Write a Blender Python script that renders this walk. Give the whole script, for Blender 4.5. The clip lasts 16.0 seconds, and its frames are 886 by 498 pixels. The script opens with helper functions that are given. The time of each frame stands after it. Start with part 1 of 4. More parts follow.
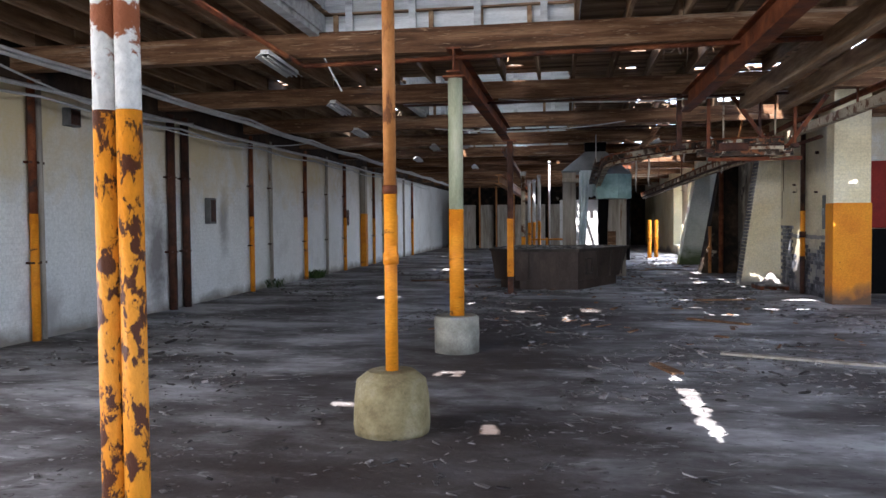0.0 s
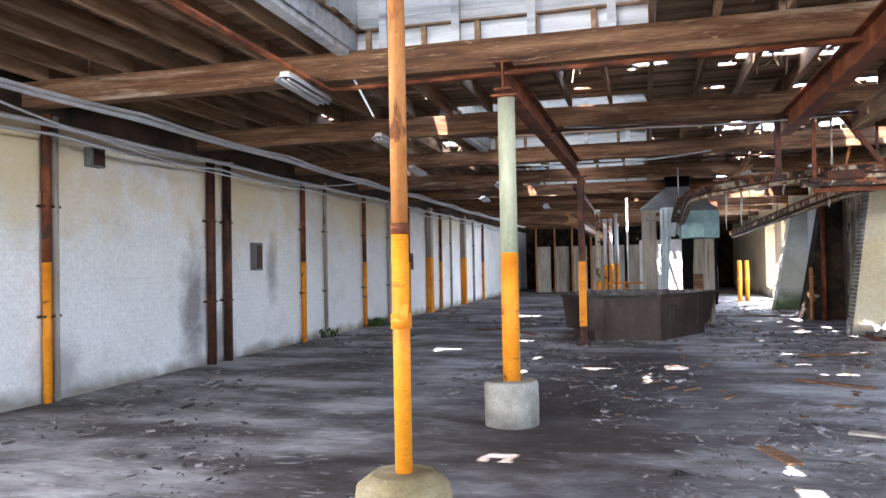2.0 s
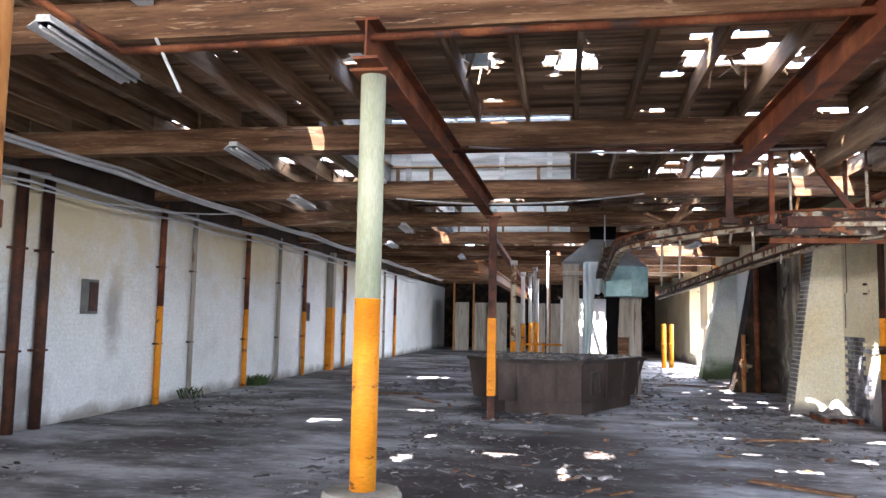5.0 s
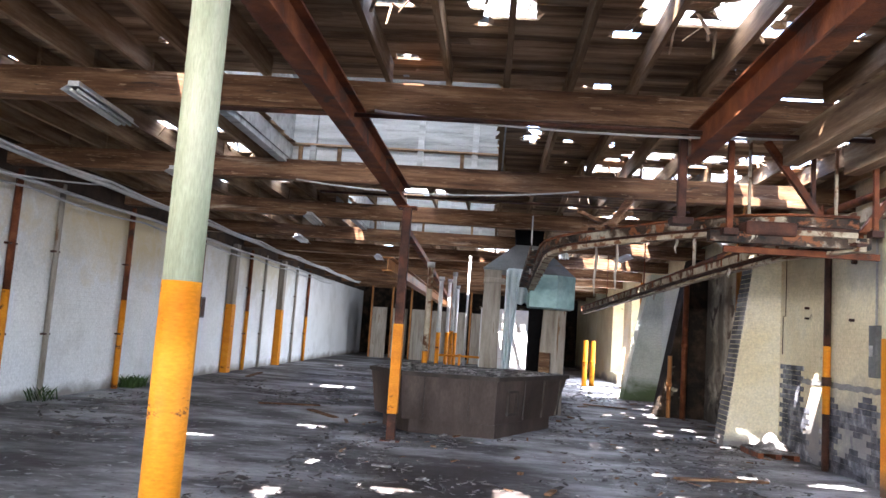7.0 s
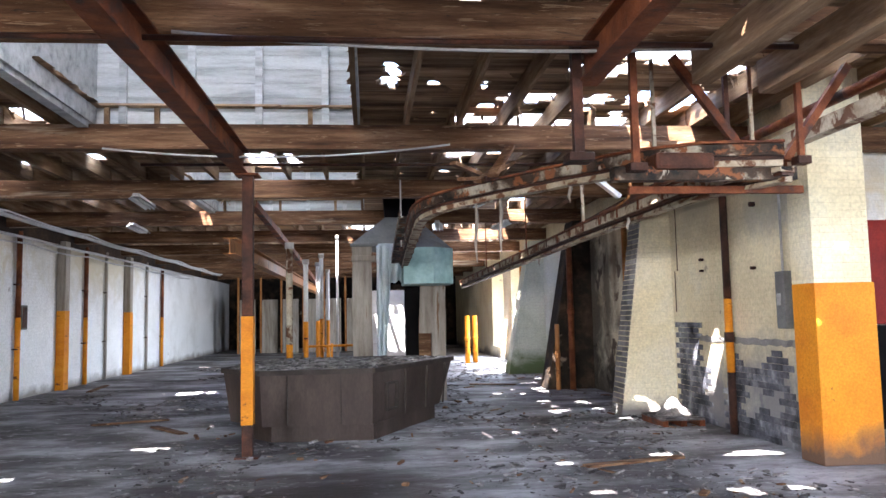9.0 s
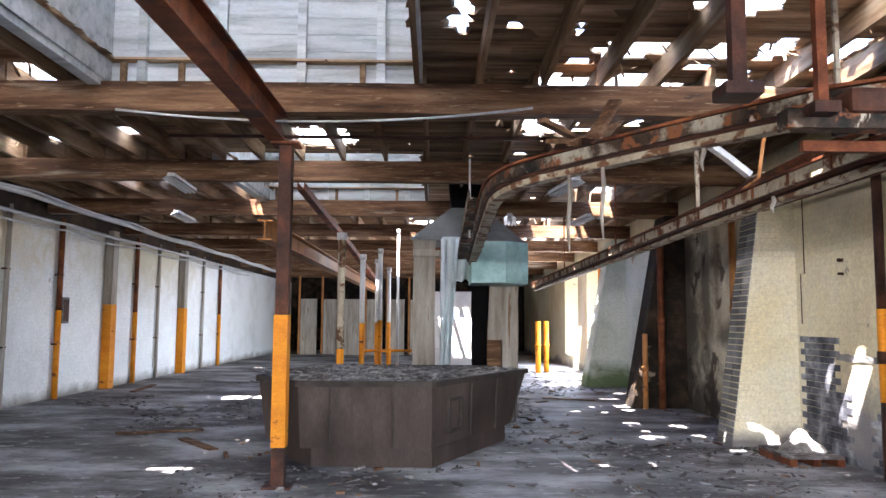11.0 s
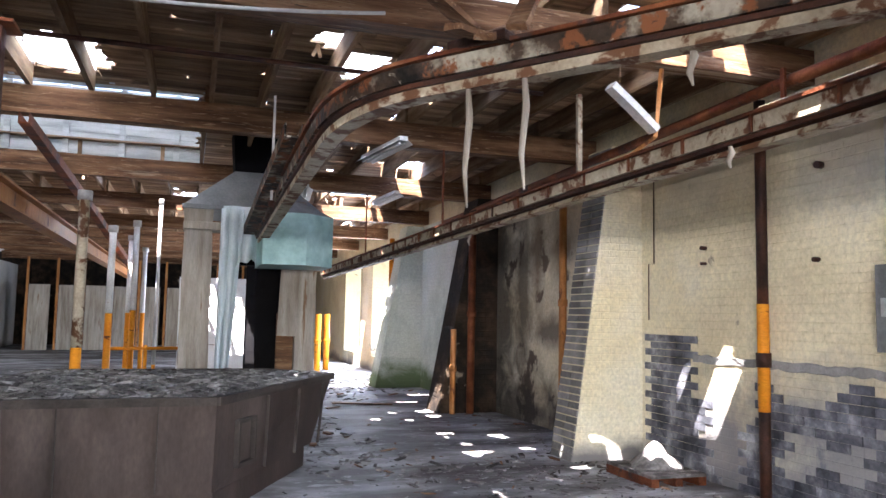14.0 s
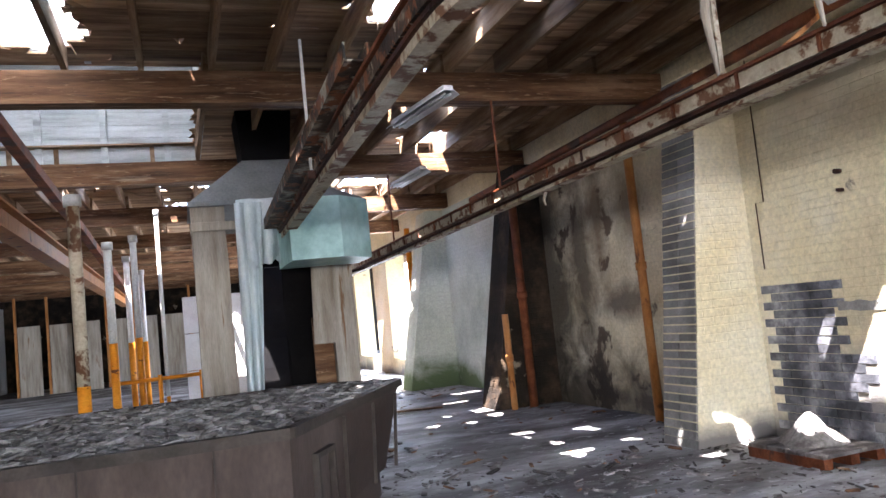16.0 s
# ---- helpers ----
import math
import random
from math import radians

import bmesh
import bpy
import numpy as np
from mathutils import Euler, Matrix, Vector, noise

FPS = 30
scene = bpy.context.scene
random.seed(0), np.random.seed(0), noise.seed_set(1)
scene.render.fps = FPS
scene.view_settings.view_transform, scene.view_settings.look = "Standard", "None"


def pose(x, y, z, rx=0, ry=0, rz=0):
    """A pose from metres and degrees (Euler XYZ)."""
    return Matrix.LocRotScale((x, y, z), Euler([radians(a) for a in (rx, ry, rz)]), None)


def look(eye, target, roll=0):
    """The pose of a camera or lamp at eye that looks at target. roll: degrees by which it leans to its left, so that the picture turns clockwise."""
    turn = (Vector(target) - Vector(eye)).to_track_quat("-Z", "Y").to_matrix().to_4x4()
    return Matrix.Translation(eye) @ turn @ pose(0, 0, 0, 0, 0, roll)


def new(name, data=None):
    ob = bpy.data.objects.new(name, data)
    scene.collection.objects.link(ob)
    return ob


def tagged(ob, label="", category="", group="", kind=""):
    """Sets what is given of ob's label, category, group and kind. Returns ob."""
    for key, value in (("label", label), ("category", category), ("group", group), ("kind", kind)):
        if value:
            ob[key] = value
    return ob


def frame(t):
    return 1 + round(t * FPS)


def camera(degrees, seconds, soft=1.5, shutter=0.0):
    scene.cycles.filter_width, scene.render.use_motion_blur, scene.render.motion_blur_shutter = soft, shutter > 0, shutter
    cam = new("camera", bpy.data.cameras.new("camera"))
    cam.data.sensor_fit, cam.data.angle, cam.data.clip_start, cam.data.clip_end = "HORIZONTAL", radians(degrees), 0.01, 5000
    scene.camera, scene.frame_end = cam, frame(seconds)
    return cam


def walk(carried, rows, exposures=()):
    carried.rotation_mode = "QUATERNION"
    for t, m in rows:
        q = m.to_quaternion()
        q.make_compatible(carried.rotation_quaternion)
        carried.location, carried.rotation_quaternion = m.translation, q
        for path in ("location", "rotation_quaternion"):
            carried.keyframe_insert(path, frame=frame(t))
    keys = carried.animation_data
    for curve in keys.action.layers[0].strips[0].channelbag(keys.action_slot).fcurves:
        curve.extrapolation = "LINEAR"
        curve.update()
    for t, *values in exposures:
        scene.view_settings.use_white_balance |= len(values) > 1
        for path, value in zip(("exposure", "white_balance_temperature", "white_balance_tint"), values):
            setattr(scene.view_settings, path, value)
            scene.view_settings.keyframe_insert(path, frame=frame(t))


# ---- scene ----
cam = camera(60.2, 16.0)
DAY = 1.0
METRES, EYE, TILT, LEAN, TURN = 12.5, 1.5, 0.9, 0.0, 9.0
ROWS = [
    (0.0, 0.0, 0.0, 0.0, -0.03, -2.95, 0.53),
    (0.5, 0.0006, 0.0261, 0.0016, 5.55, -1.94, -0.34),
    (1.0, 0.0046, 0.052, 0.0019, 3.61, -0.11, 1.63),
    (1.5, 0.0131, 0.0834, 0.0004, 2.78, -0.22, 2.39),
    (2.0, 0.0214, 0.1133, 0.0008, 5.82, 0.31, 1.17),
    (2.5, 0.0264, 0.1429, 0.0, 2.1, 1.82, -0.98),
    (3.0, 0.0367, 0.1749, -0.0006, 1.63, 1.12, -0.13),
    (5.5, 0.0578, 0.3323, -0.0043, -1.02, 4.72, -1.8),
    (6.0, 0.0653, 0.3622, -0.0037, -6.06, 3.84, 0.34),
    (6.5, 0.0739, 0.3951, -0.0049, -4.21, 3.62, -0.71),
    (7.0, 0.0786, 0.4273, -0.0061, -5.5, 5.16, -4.08),
    (7.5, 0.0868, 0.459, -0.0038, -9.07, 4.6, -2.09),
    (8.0, 0.0961, 0.4919, -0.0057, -6.87, 4.47, -0.89),
    (8.5, 0.1026, 0.5203, -0.0085, -8.89, 5.16, -0.36),
    (9.0, 0.1085, 0.55, -0.0076, -14.51, 4.12, 0.94),
    (11.5, 0.138, 0.7071, -0.0104, -9.05, 4.7, -0.72),
    (12.0, 0.139, 0.7306, -0.0138, -16.96, 6.72, -0.86),
    (12.5, 0.1378, 0.7616, -0.0137, -20.11, 4.45, -0.17),
    (13.0, 0.1442, 0.7923, -0.0121, -18.28, 6.85, 1.0),
    (13.5, 0.1402, 0.8171, -0.0156, -21.01, 5.9, -0.2),
    (14.0, 0.1413, 0.8523, -0.014, -27.32, 4.26, -1.51),
    (14.5, 0.1431, 0.8857, -0.0165, -25.45, 5.76, 1.07),
    (15.0, 0.1402, 0.9155, -0.018, -23.53, 4.14, -0.27),
    (15.5, 0.1366, 0.9491, -0.0207, -26.28, 2.21, 2.8),
    (16.0, 0.1386, 0.9806, -0.0226, -27.92, 3.96, 5.49),
]
walk(cam, [(t, pose(0, 0, EYE, TILT, LEAN, TURN) @ pose(METRES * x, METRES * y, METRES * z, 90 + pitch, roll, yaw)) for t, x, y, z, yaw, pitch, roll in ROWS],
     [(0.0, 2.8, 5850, 17), (0.8, 3.4, 5850, 18), (1.8, 3.85, 5850, 18), (6.0, 4.0, 5950, 18), (16.0, 4.25, 5950, 18)])


# ---- light ----
SUN = Vector((0.7, 1.3, -2.4)).normalized()
world = bpy.data.worlds.new("sky")
scene.world = world
world.use_nodes = True
wn = world.node_tree
sky = wn.nodes.new("ShaderNodeTexSky")
sky.sky_type = "NISHITA"
sky.sun_disc = False
sky.sun_elevation = math.asin(-SUN.z)
sky.sun_rotation = math.atan2(-SUN.x, -SUN.y)
wn.nodes["Background"].inputs["Strength"].default_value = 0.15
wn.links.new(sky.outputs["Color"], wn.nodes["Background"].inputs["Color"])
sun_data = bpy.data.lights.new("sun", "SUN")
sun_data.energy, sun_data.angle, sun_data.color = 5.0, radians(0.5), (1.0, 0.93, 0.82)
sun = new("sun", sun_data)
sun.matrix_world = look((0, 0, 30), Vector((0, 0, 30)) + SUN)


def fill_daylight(eye, target, w, h, watts, tint=(0.88, 0.95, 1.0)):
    """Area lamp standing in for sky light at a wall opening."""
    d = bpy.data.lights.new("opening_fill", "AREA")
    d.shape, d.size, d.size_y, d.energy, d.color = "RECTANGLE", w, h, watts, tint
    ob = new("opening_fill", d)
    ob.matrix_world = look(eye, target)


# openings behind, left and far side are unseen, added to fill the hall
fill_daylight((1.2, -6.1, 2.3), (1.2, 20, 1.6), 11.0, 1.8, DAY * 8)
fill_daylight((-6.95, 0.0, 2.7), (10, 6.0, -1.0), 8.0, 1.1, DAY * 135, (1.0, 0.94, 0.84))
for y, watts in ((-2.0, 38), (5.0, 50), (11.0, 5)):
    fill_daylight((9.7, y, 2.65), (-10, y, 0.4), 4.2, 1.1, DAY * watts)
for y in (30.0, 33.8):
    fill_daylight((4.98, y, 1.7), (-10, y - 3, 1.7), 2.4, 2.6, DAY * 42)


# ---- materials ----
def mat(name, cols, scale=3.0, rough=0.8, bump=0.3, metal=0.0, stretch=(1, 1, 1), fine=40.0, stops=None,
        spots=None, spot_scale=2.0, spot_at=0.6, spot_soft=0.06, rnd=0.0, brick=False, spec=0.14, low=None, flakes=None, stain_tones=(), patches=()):
    """Two scales of noise on world positions: cols over a ramp, spots of wear over that, fine relief."""
    m = bpy.data.materials.new(name)
    m.use_nodes = True
    nt = m.node_tree
    N, L = nt.nodes, nt.links
    b = N["Principled BSDF"]
    geo = N.new("ShaderNodeNewGeometry")
    mp = N.new("ShaderNodeMapping")
    mp.inputs["Scale"].default_value = stretch
    L.new(geo.outputs["Position"], mp.inputs["Vector"])

    def noi(sc, detail=6.0, dist=0.0):
        n = N.new("ShaderNodeTexNoise")
        n.inputs["Scale"].default_value, n.inputs["Detail"].default_value = sc, detail
        n.inputs["Distortion"].default_value = dist
        n.inputs["Roughness"].default_value = 0.62
        L.new(mp.outputs[0], n.inputs["Vector"])
        return n

    def ramp(src, pts):
        r = N.new("ShaderNodeValToRGB")
        e = r.color_ramp.elements
        while len(e) < len(pts):
            e.new(0.5)
        for el, (p, c) in zip(e, pts):
            el.position, el.color = p, (*c, 1)
        L.new(src, r.inputs[0])
        return r

    n1, n2 = noi(scale), noi(fine, 4.0)
    if stops is None:
        stops = [0.3 + 0.4 * i / max(1, len(cols) - 1) for i in range(len(cols))]
    col = ramp(n1.outputs[0], list(zip(stops, cols))).outputs[0]

    def mix(kind, fac, a, c):
        x = N.new("ShaderNodeMixRGB")
        x.blend_type = kind
        for i, v in ((0, fac), (1, a), (2, c)):
            if isinstance(v, (int, float)):
                x.inputs[i].default_value = v
            elif isinstance(v, tuple):
                x.inputs[i].default_value = (*v, 1)
            else:
                L.new(v, x.inputs[i])
        return x.outputs[0]

    fine_r = ramp(n2.outputs[0], [(0.25, (0.62, 0.62, 0.62)), (0.7, (1.08, 1.08, 1.08))])
    col = mix("MULTIPLY", 0.7, col, fine_r.outputs[0])
    height = n2.outputs[0]
    if brick:
        # courses of a painted brick wall: running bond along y and z
        sx = N.new("ShaderNodeSeparateXYZ")
        L.new(geo.outputs["Position"], sx.inputs[0])
        cm = N.new("ShaderNodeCombineXYZ")
        ad = N.new("ShaderNodeMath")
        L.new(sx.outputs["X"], ad.inputs[0])
        L.new(sx.outputs["Y"], ad.inputs[1])
        L.new(ad.outputs[0], cm.inputs["X"])
        L.new(sx.outputs["Z"], cm.inputs["Y"])
        bt = N.new("ShaderNodeTexBrick")
        bt.inputs["Scale"].default_value = 1.0
        bt.inputs["Brick Width"].default_value, bt.inputs["Row Height"].default_value = 0.225, 0.075
        bt.inputs["Mortar Size"].default_value, bt.inputs["Mortar Smooth"].default_value = 0.006, 0.6
        bt.inputs["Color1"].default_value = bt.inputs["Color2"].default_value = (1, 1, 1, 1)
        bt.inputs["Mortar"].default_value = (0.0, 0.0, 0.0, 1)
        L.new(cm.outputs[0], bt.inputs["Vector"])
        hm = N.new("ShaderNodeMath")
        hm.operation = "MULTIPLY_ADD"
        L.new(bt.outputs["Color"], hm.inputs[0])
        hm.inputs[1].default_value = 0.45
        L.new(n2.outputs[0], hm.inputs[2])
        height = hm.outputs[0]
        shade = ramp(bt.outputs["Color"], [(0.0, (0.84, 0.82, 0.8)), (1.0, (1, 1, 1))])
        worn = ramp(noi(0.9, 7.0, 0.3).outputs[0], [(0.4, (0.06, 0.06, 0.06)), (0.68, (0.75, 0.75, 0.75))])
        col = mix("MULTIPLY", worn.outputs[0], col, shade.outputs[0])
    if low:
        # worn foot of a wall: peeling that climbs unevenly from the floor
        colour, top, soft = low
        s2 = N.new("ShaderNodeSeparateXYZ")
        L.new(geo.outputs["Position"], s2.inputs[0])
        n4 = noi(1.3, 8.0, 0.4)
        k = N.new("ShaderNodeMath")
        k.operation = "MULTIPLY_ADD"
        L.new(n4.outputs[0], k.inputs[0])
        k.inputs[1].default_value = 2.2 * top
        k.inputs[2].default_value = -1.1 * top
        k2 = N.new("ShaderNodeMath")
        k2.operation = "ADD"
        L.new(s2.outputs["Z"], k2.inputs[0])
        L.new(k.outputs[0], k2.inputs[1])
        r2 = ramp(k2.outputs[0], [(max(0.0, top - soft), (1, 1, 1)), (top, (0, 0, 0))])
        col = mix("MIX", r2.outputs[0], col, colour)
    if spots:
        n3 = noi(spot_scale, 9.0, 0.3)
        r3 = ramp(n3.outputs[0], [(spot_at, (0, 0, 0)), (spot_at + spot_soft, (1, 1, 1))])
        col = mix("MIX", r3.outputs[0], col, spots)
    if flakes:
        # thin pale flakes and dark grit at hand size
        for sc, at, soft, colour in ((7.0, 0.6, 0.03, flakes), (16.0, 0.62, 0.04, (0.03, 0.026, 0.024)), (2.6, 0.64, 0.05, (0.028, 0.022, 0.02))):
            n5 = noi(sc, 8.0, 0.8)
            r5 = ramp(n5.outputs[0], [(at, (0, 0, 0)), (at + soft, (0.8, 0.8, 0.8))])
            col = mix("MIX", r5.outputs[0], col, colour)
    marks = [((0, -cy / ry, -cz / rz), (0, 1 / ry, 1 / rz), colour) for cy, cz, ry, rz, colour in stain_tones]
    marks += [((-cx / rx, -cy / ry, 0), (1 / rx, 1 / ry, 0), (0.035, 0.026, 0.022)) for cx, cy, rx, ry in patches]
    for place, size, colour in marks:
        # soft-edged marks: smudges and shading tones on walls, dark patches on floor
        sub = N.new("ShaderNodeMapping")
        sub.vector_type = "POINT"
        sub.inputs["Location"].default_value = place
        sub.inputs["Scale"].default_value = size
        L.new(geo.outputs["Position"], sub.inputs["Vector"])
        ln = N.new("ShaderNodeVectorMath")
        ln.operation = "LENGTH"
        L.new(sub.outputs[0], ln.inputs[0])
        n6 = noi(2.5, 8.0, 0.5)
        ma = N.new("ShaderNodeMath")
        ma.operation = "MULTIPLY_ADD"
        L.new(n6.outputs[0], ma.inputs[0])
        ma.inputs[1].default_value = 1.3
        L.new(ln.outputs["Value"], ma.inputs[2])
        r6 = ramp(ma.outputs[0], [(0.65, (0.85, 0.85, 0.85)), (1.0, (0.0, 0.0, 0.0))])
        r6.color_ramp.elements[0].position, r6.color_ramp.elements[1].position = 0.55, 1.0
        dv = N.new("ShaderNodeMath")
        dv.operation = "MULTIPLY"
        dv.inputs[1].default_value = 0.6
        L.new(ma.outputs[0], dv.inputs[0])
        L.new(dv.outputs[0], r6.inputs[0])
        col = mix("MIX", r6.outputs[0], col, colour)
    if rnd:
        oi = N.new("ShaderNodeObjectInfo")
        rr = ramp(oi.outputs["Random"], [(0.0, (1 - rnd,) * 3), (1.0, (1 + rnd * 0.5,) * 3)])
        isl = ramp(geo.outputs["Random Per Island"], [(0.0, (1 - rnd,) * 3), (1.0, (1 + rnd * 0.5,) * 3)])
        col = mix("MULTIPLY", 1.0, mix("MULTIPLY", 1.0, col, rr.outputs[0]), isl.outputs[0])
    L.new(col, b.inputs["Base Color"])
    rr = N.new("ShaderNodeMapRange")
    rr.inputs["To Min"].default_value, rr.inputs["To Max"].default_value = max(0.05, rough - 0.15), min(1, rough + 0.15)
    L.new(n1.outputs[0], rr.inputs[0])
    L.new(rr.outputs[0], b.inputs["Roughness"])
    b.inputs["Metallic"].default_value = metal
    b.inputs["Specular IOR Level"].default_value = spec
    bp = N.new("ShaderNodeBump")
    bp.inputs["Strength"].default_value = bump
    bp.inputs["Distance"].default_value = 0.012
    L.new(height, bp.inputs["Height"])
    L.new(bp.outputs[0], b.inputs["Normal"])
    return m


M_FLOOR = mat("dirty_concrete", [(0.035, 0.03, 0.03), (0.1, 0.092, 0.092), (0.2, 0.195, 0.195), (0.42, 0.42, 0.43)], 0.8, 0.7, 0.8,
              fine=9, stops=[0.28, 0.42, 0.5, 0.62], spots=(0.045, 0.034, 0.031), spot_scale=0.5, spot_at=0.55, spot_soft=0.14, stretch=(0.7, 1.3, 1), flakes=(0.42, 0.42, 0.42),
              patches=((-1.0, 3.6, 3.4, 5.2), (-0.6, 9.2, 2.4, 4.2), (0.0, 13.2, 2.0, 3.0)))
# tan marks at z 3.2 mix staining with the wall top's painted-in shading
M_WALL = mat("painted_brick_white", [(0.62, 0.61, 0.58), (0.76, 0.76, 0.74), (0.8, 0.8, 0.79)], 0.8, 0.75, 0.35, fine=30, brick=True,
             low=((0.25, 0.23, 0.2), 0.22, 0.2), spots=(0.3, 0.27, 0.22), spot_scale=1.7, spot_at=0.7, spot_soft=0.04,
             stain_tones=((12.1, 0.9, 0.45, 1.3, (0.17, 0.15, 0.15)), (14.7, 1.5, 0.3, 0.8, (0.3, 0.28, 0.27)), (12.9, 0.4, 0.5, 0.5, (0.3, 0.28, 0.26)), (8.5, 3.2, 3.2, 1.5, (0.6, 0.48, 0.25)), (13.5, 3.2, 3.2, 1.5, (0.6, 0.48, 0.26)),
                     (19.5, 3.2, 4.5, 1.4, (0.6, 0.48, 0.26)), (28, 3.2, 6.0, 1.2, (0.48, 0.42, 0.28)), (9.2, 0.3, 0.5, 0.5, (0.35, 0.33, 0.32))))
M_CREAM = mat("painted_brick_cream", [(0.6, 0.5, 0.31), (0.78, 0.69, 0.46), (0.82, 0.77, 0.62)], 0.7, 0.75, 0.6, fine=28, brick=True,
              low=((0.2, 0.19, 0.18), 0.26, 0.2), spots=(0.24, 0.2, 0.16), spot_scale=1.9, spot_at=0.66, spot_soft=0.04,
              stain_tones=((15.3, 0.45, 1.5, 0.9, (0.16, 0.165, 0.19)), (16.9, 0.3, 0.9, 0.8, (0.17, 0.17, 0.19)), (17.2, 3.0, 1.4, 0.5, (0.4, 0.35, 0.25)), (15.2, 2.9, 0.9, 0.6, (0.42, 0.38, 0.3))))
# near-black colour for the shaded gap between wall top and roof
M_GAP_DARK = mat("wall_top_shade", [(0.012, 0.009, 0.007), (0.04, 0.026, 0.018), (0.08, 0.05, 0.03)], 2.0, 0.85, 0.5)
M_MOSS = mat("painted_brick_green_tinge", [(0.42, 0.45, 0.36), (0.62, 0.64, 0.54), (0.7, 0.7, 0.63)], 0.9, 0.75, 0.6, fine=28, brick=True,
             low=((0.13, 0.17, 0.08), 0.6, 0.4))
# soot on the buttress; on the end wall the black is painted-in darkness
M_SOOT_AND_SHADE = mat("soot_and_shade_brick", [(0.008, 0.007, 0.006), (0.024, 0.018, 0.014), (0.09, 0.058, 0.036)], 2.2, 0.85, 0.7, fine=25, brick=True,
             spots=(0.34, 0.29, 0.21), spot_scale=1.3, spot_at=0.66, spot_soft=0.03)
SOOT = (0.03, 0.025, 0.022)
M_SOOTBAY = mat("half_sooted_brick", [(0.55, 0.46, 0.3), (0.72, 0.64, 0.46), (0.78, 0.71, 0.55)], 1.1, 0.85, 0.7, fine=25, brick=True,
                spots=(0.13, 0.1, 0.075), spot_scale=1.5, spot_at=0.58, spot_soft=0.04,
                stain_tones=((22.15, 1.7, 1.0, 4.0, SOOT), (21.2, 1.9, 0.4, 2.0, (0.09, 0.07, 0.05)), (21.4, 0.1, 2.0, 0.9, SOOT), (19.6, 0.0, 1.6, 0.8, (0.06, 0.05, 0.045)), (20.3, 1.3, 0.8, 0.3, (0.11, 0.085, 0.07)),
                        (20.0, 2.45, 0.5, 0.7, (0.2, 0.15, 0.1)), (20.7, 2.3, 0.3, 1.1, (0.16, 0.11, 0.07))))
M_GREYBRICK = mat("grey_brick", [(0.1, 0.095, 0.09), (0.22, 0.21, 0.2), (0.36, 0.35, 0.33)], 2.0, 0.85, 0.6, rnd=0.45)
M_BLUEBRICK = mat("flaked_brick", [(0.05, 0.052, 0.06), (0.15, 0.15, 0.17), (0.45, 0.45, 0.45)], 2.6, 0.85, 0.6, stops=[0.36, 0.5, 0.66], rnd=0.45)
M_MORTAR = mat("mortar", [(0.2, 0.19, 0.18), (0.34, 0.33, 0.31)], 3, 0.95, 0.6)
M_WOODB = mat("old_beam_timber", [(0.045, 0.02, 0.011), (0.14, 0.07, 0.034), (0.3, 0.18, 0.1)], 1.7, 0.75, 0.5, stretch=(0.5, 6, 6), fine=25,
              spots=(0.42, 0.34, 0.25), spot_scale=0.8, spot_at=0.6, spot_soft=0.12, flakes=(0.3, 0.2, 0.12))
M_WOODJ = mat("joist_timber", [(0.13, 0.07, 0.034), (0.32, 0.2, 0.11), (0.5, 0.37, 0.24)], 2.0, 0.8, 0.4, stretch=(5, 0.5, 5), fine=25, rnd=0.35)
M_DECK = mat("roof_boards", [(0.1, 0.058, 0.032), (0.34, 0.22, 0.13), (0.55, 0.4, 0.26)], 1.6, 0.85, 0.4, stretch=(0.6, 5, 5), fine=20, rnd=0.45)
M_WHITEWD = mat("white_boards", [(0.3, 0.31, 0.31), (0.55, 0.57, 0.57), (0.7, 0.72, 0.72)], 1.8, 0.7, 0.4, stretch=(0.5, 5, 5), rnd=0.15)
M_RUST = mat("rusted_steel", [(0.05, 0.018, 0.01), (0.16, 0.05, 0.022), (0.3, 0.11, 0.045)], 3.5, 0.62, 0.5, 0.25, fine=60, spots=(0.06, 0.035, 0.028), spot_scale=2.2, spot_at=0.58)
M_DARKST = mat("dark_rusted_steel", [(0.018, 0.012, 0.011), (0.06, 0.028, 0.02), (0.13, 0.05, 0.028)], 3.5, 0.55, 0.4, 0.3, fine=60)
M_YELLOW = mat("chipped_yellow_paint", [(0.54, 0.17, 0.01), (0.66, 0.235, 0.012), (0.7, 0.28, 0.02)], 3, 0.5, 0.3, fine=50,
               spots=(0.12, 0.04, 0.018), spot_scale=7, spot_at=0.62, spot_soft=0.03, stretch=(0.6, 0.6, 1.6))
M_YELLOW2 = mat("worn_yellow_paint", [(0.52, 0.17, 0.012), (0.64, 0.24, 0.016), (0.7, 0.28, 0.03)], 3, 0.5, 0.4, fine=50,
                spots=(0.07, 0.025, 0.014), spot_scale=26, spot_at=0.51, spot_soft=0.04, stretch=(1, 1, 0.55))
M_ORANGE = mat("orange_paint", [(0.62, 0.19, 0.012), (0.72, 0.26, 0.015), (0.76, 0.3, 0.02)], 2, 0.55, 0.4, spots=(0.1, 0.04, 0.02), spot_scale=4, spot_at=0.67, spot_soft=0.03,
               low=((0.14, 0.08, 0.05), 0.34, 0.2))
M_PALE = mat("pale_green_paint", [(0.24, 0.27, 0.17), (0.38, 0.4, 0.28), (0.47, 0.46, 0.35)], 2, 0.6, 0.4, stretch=(3, 3, 0.5), spots=(0.32, 0.3, 0.18), spot_scale=3, spot_at=0.64)
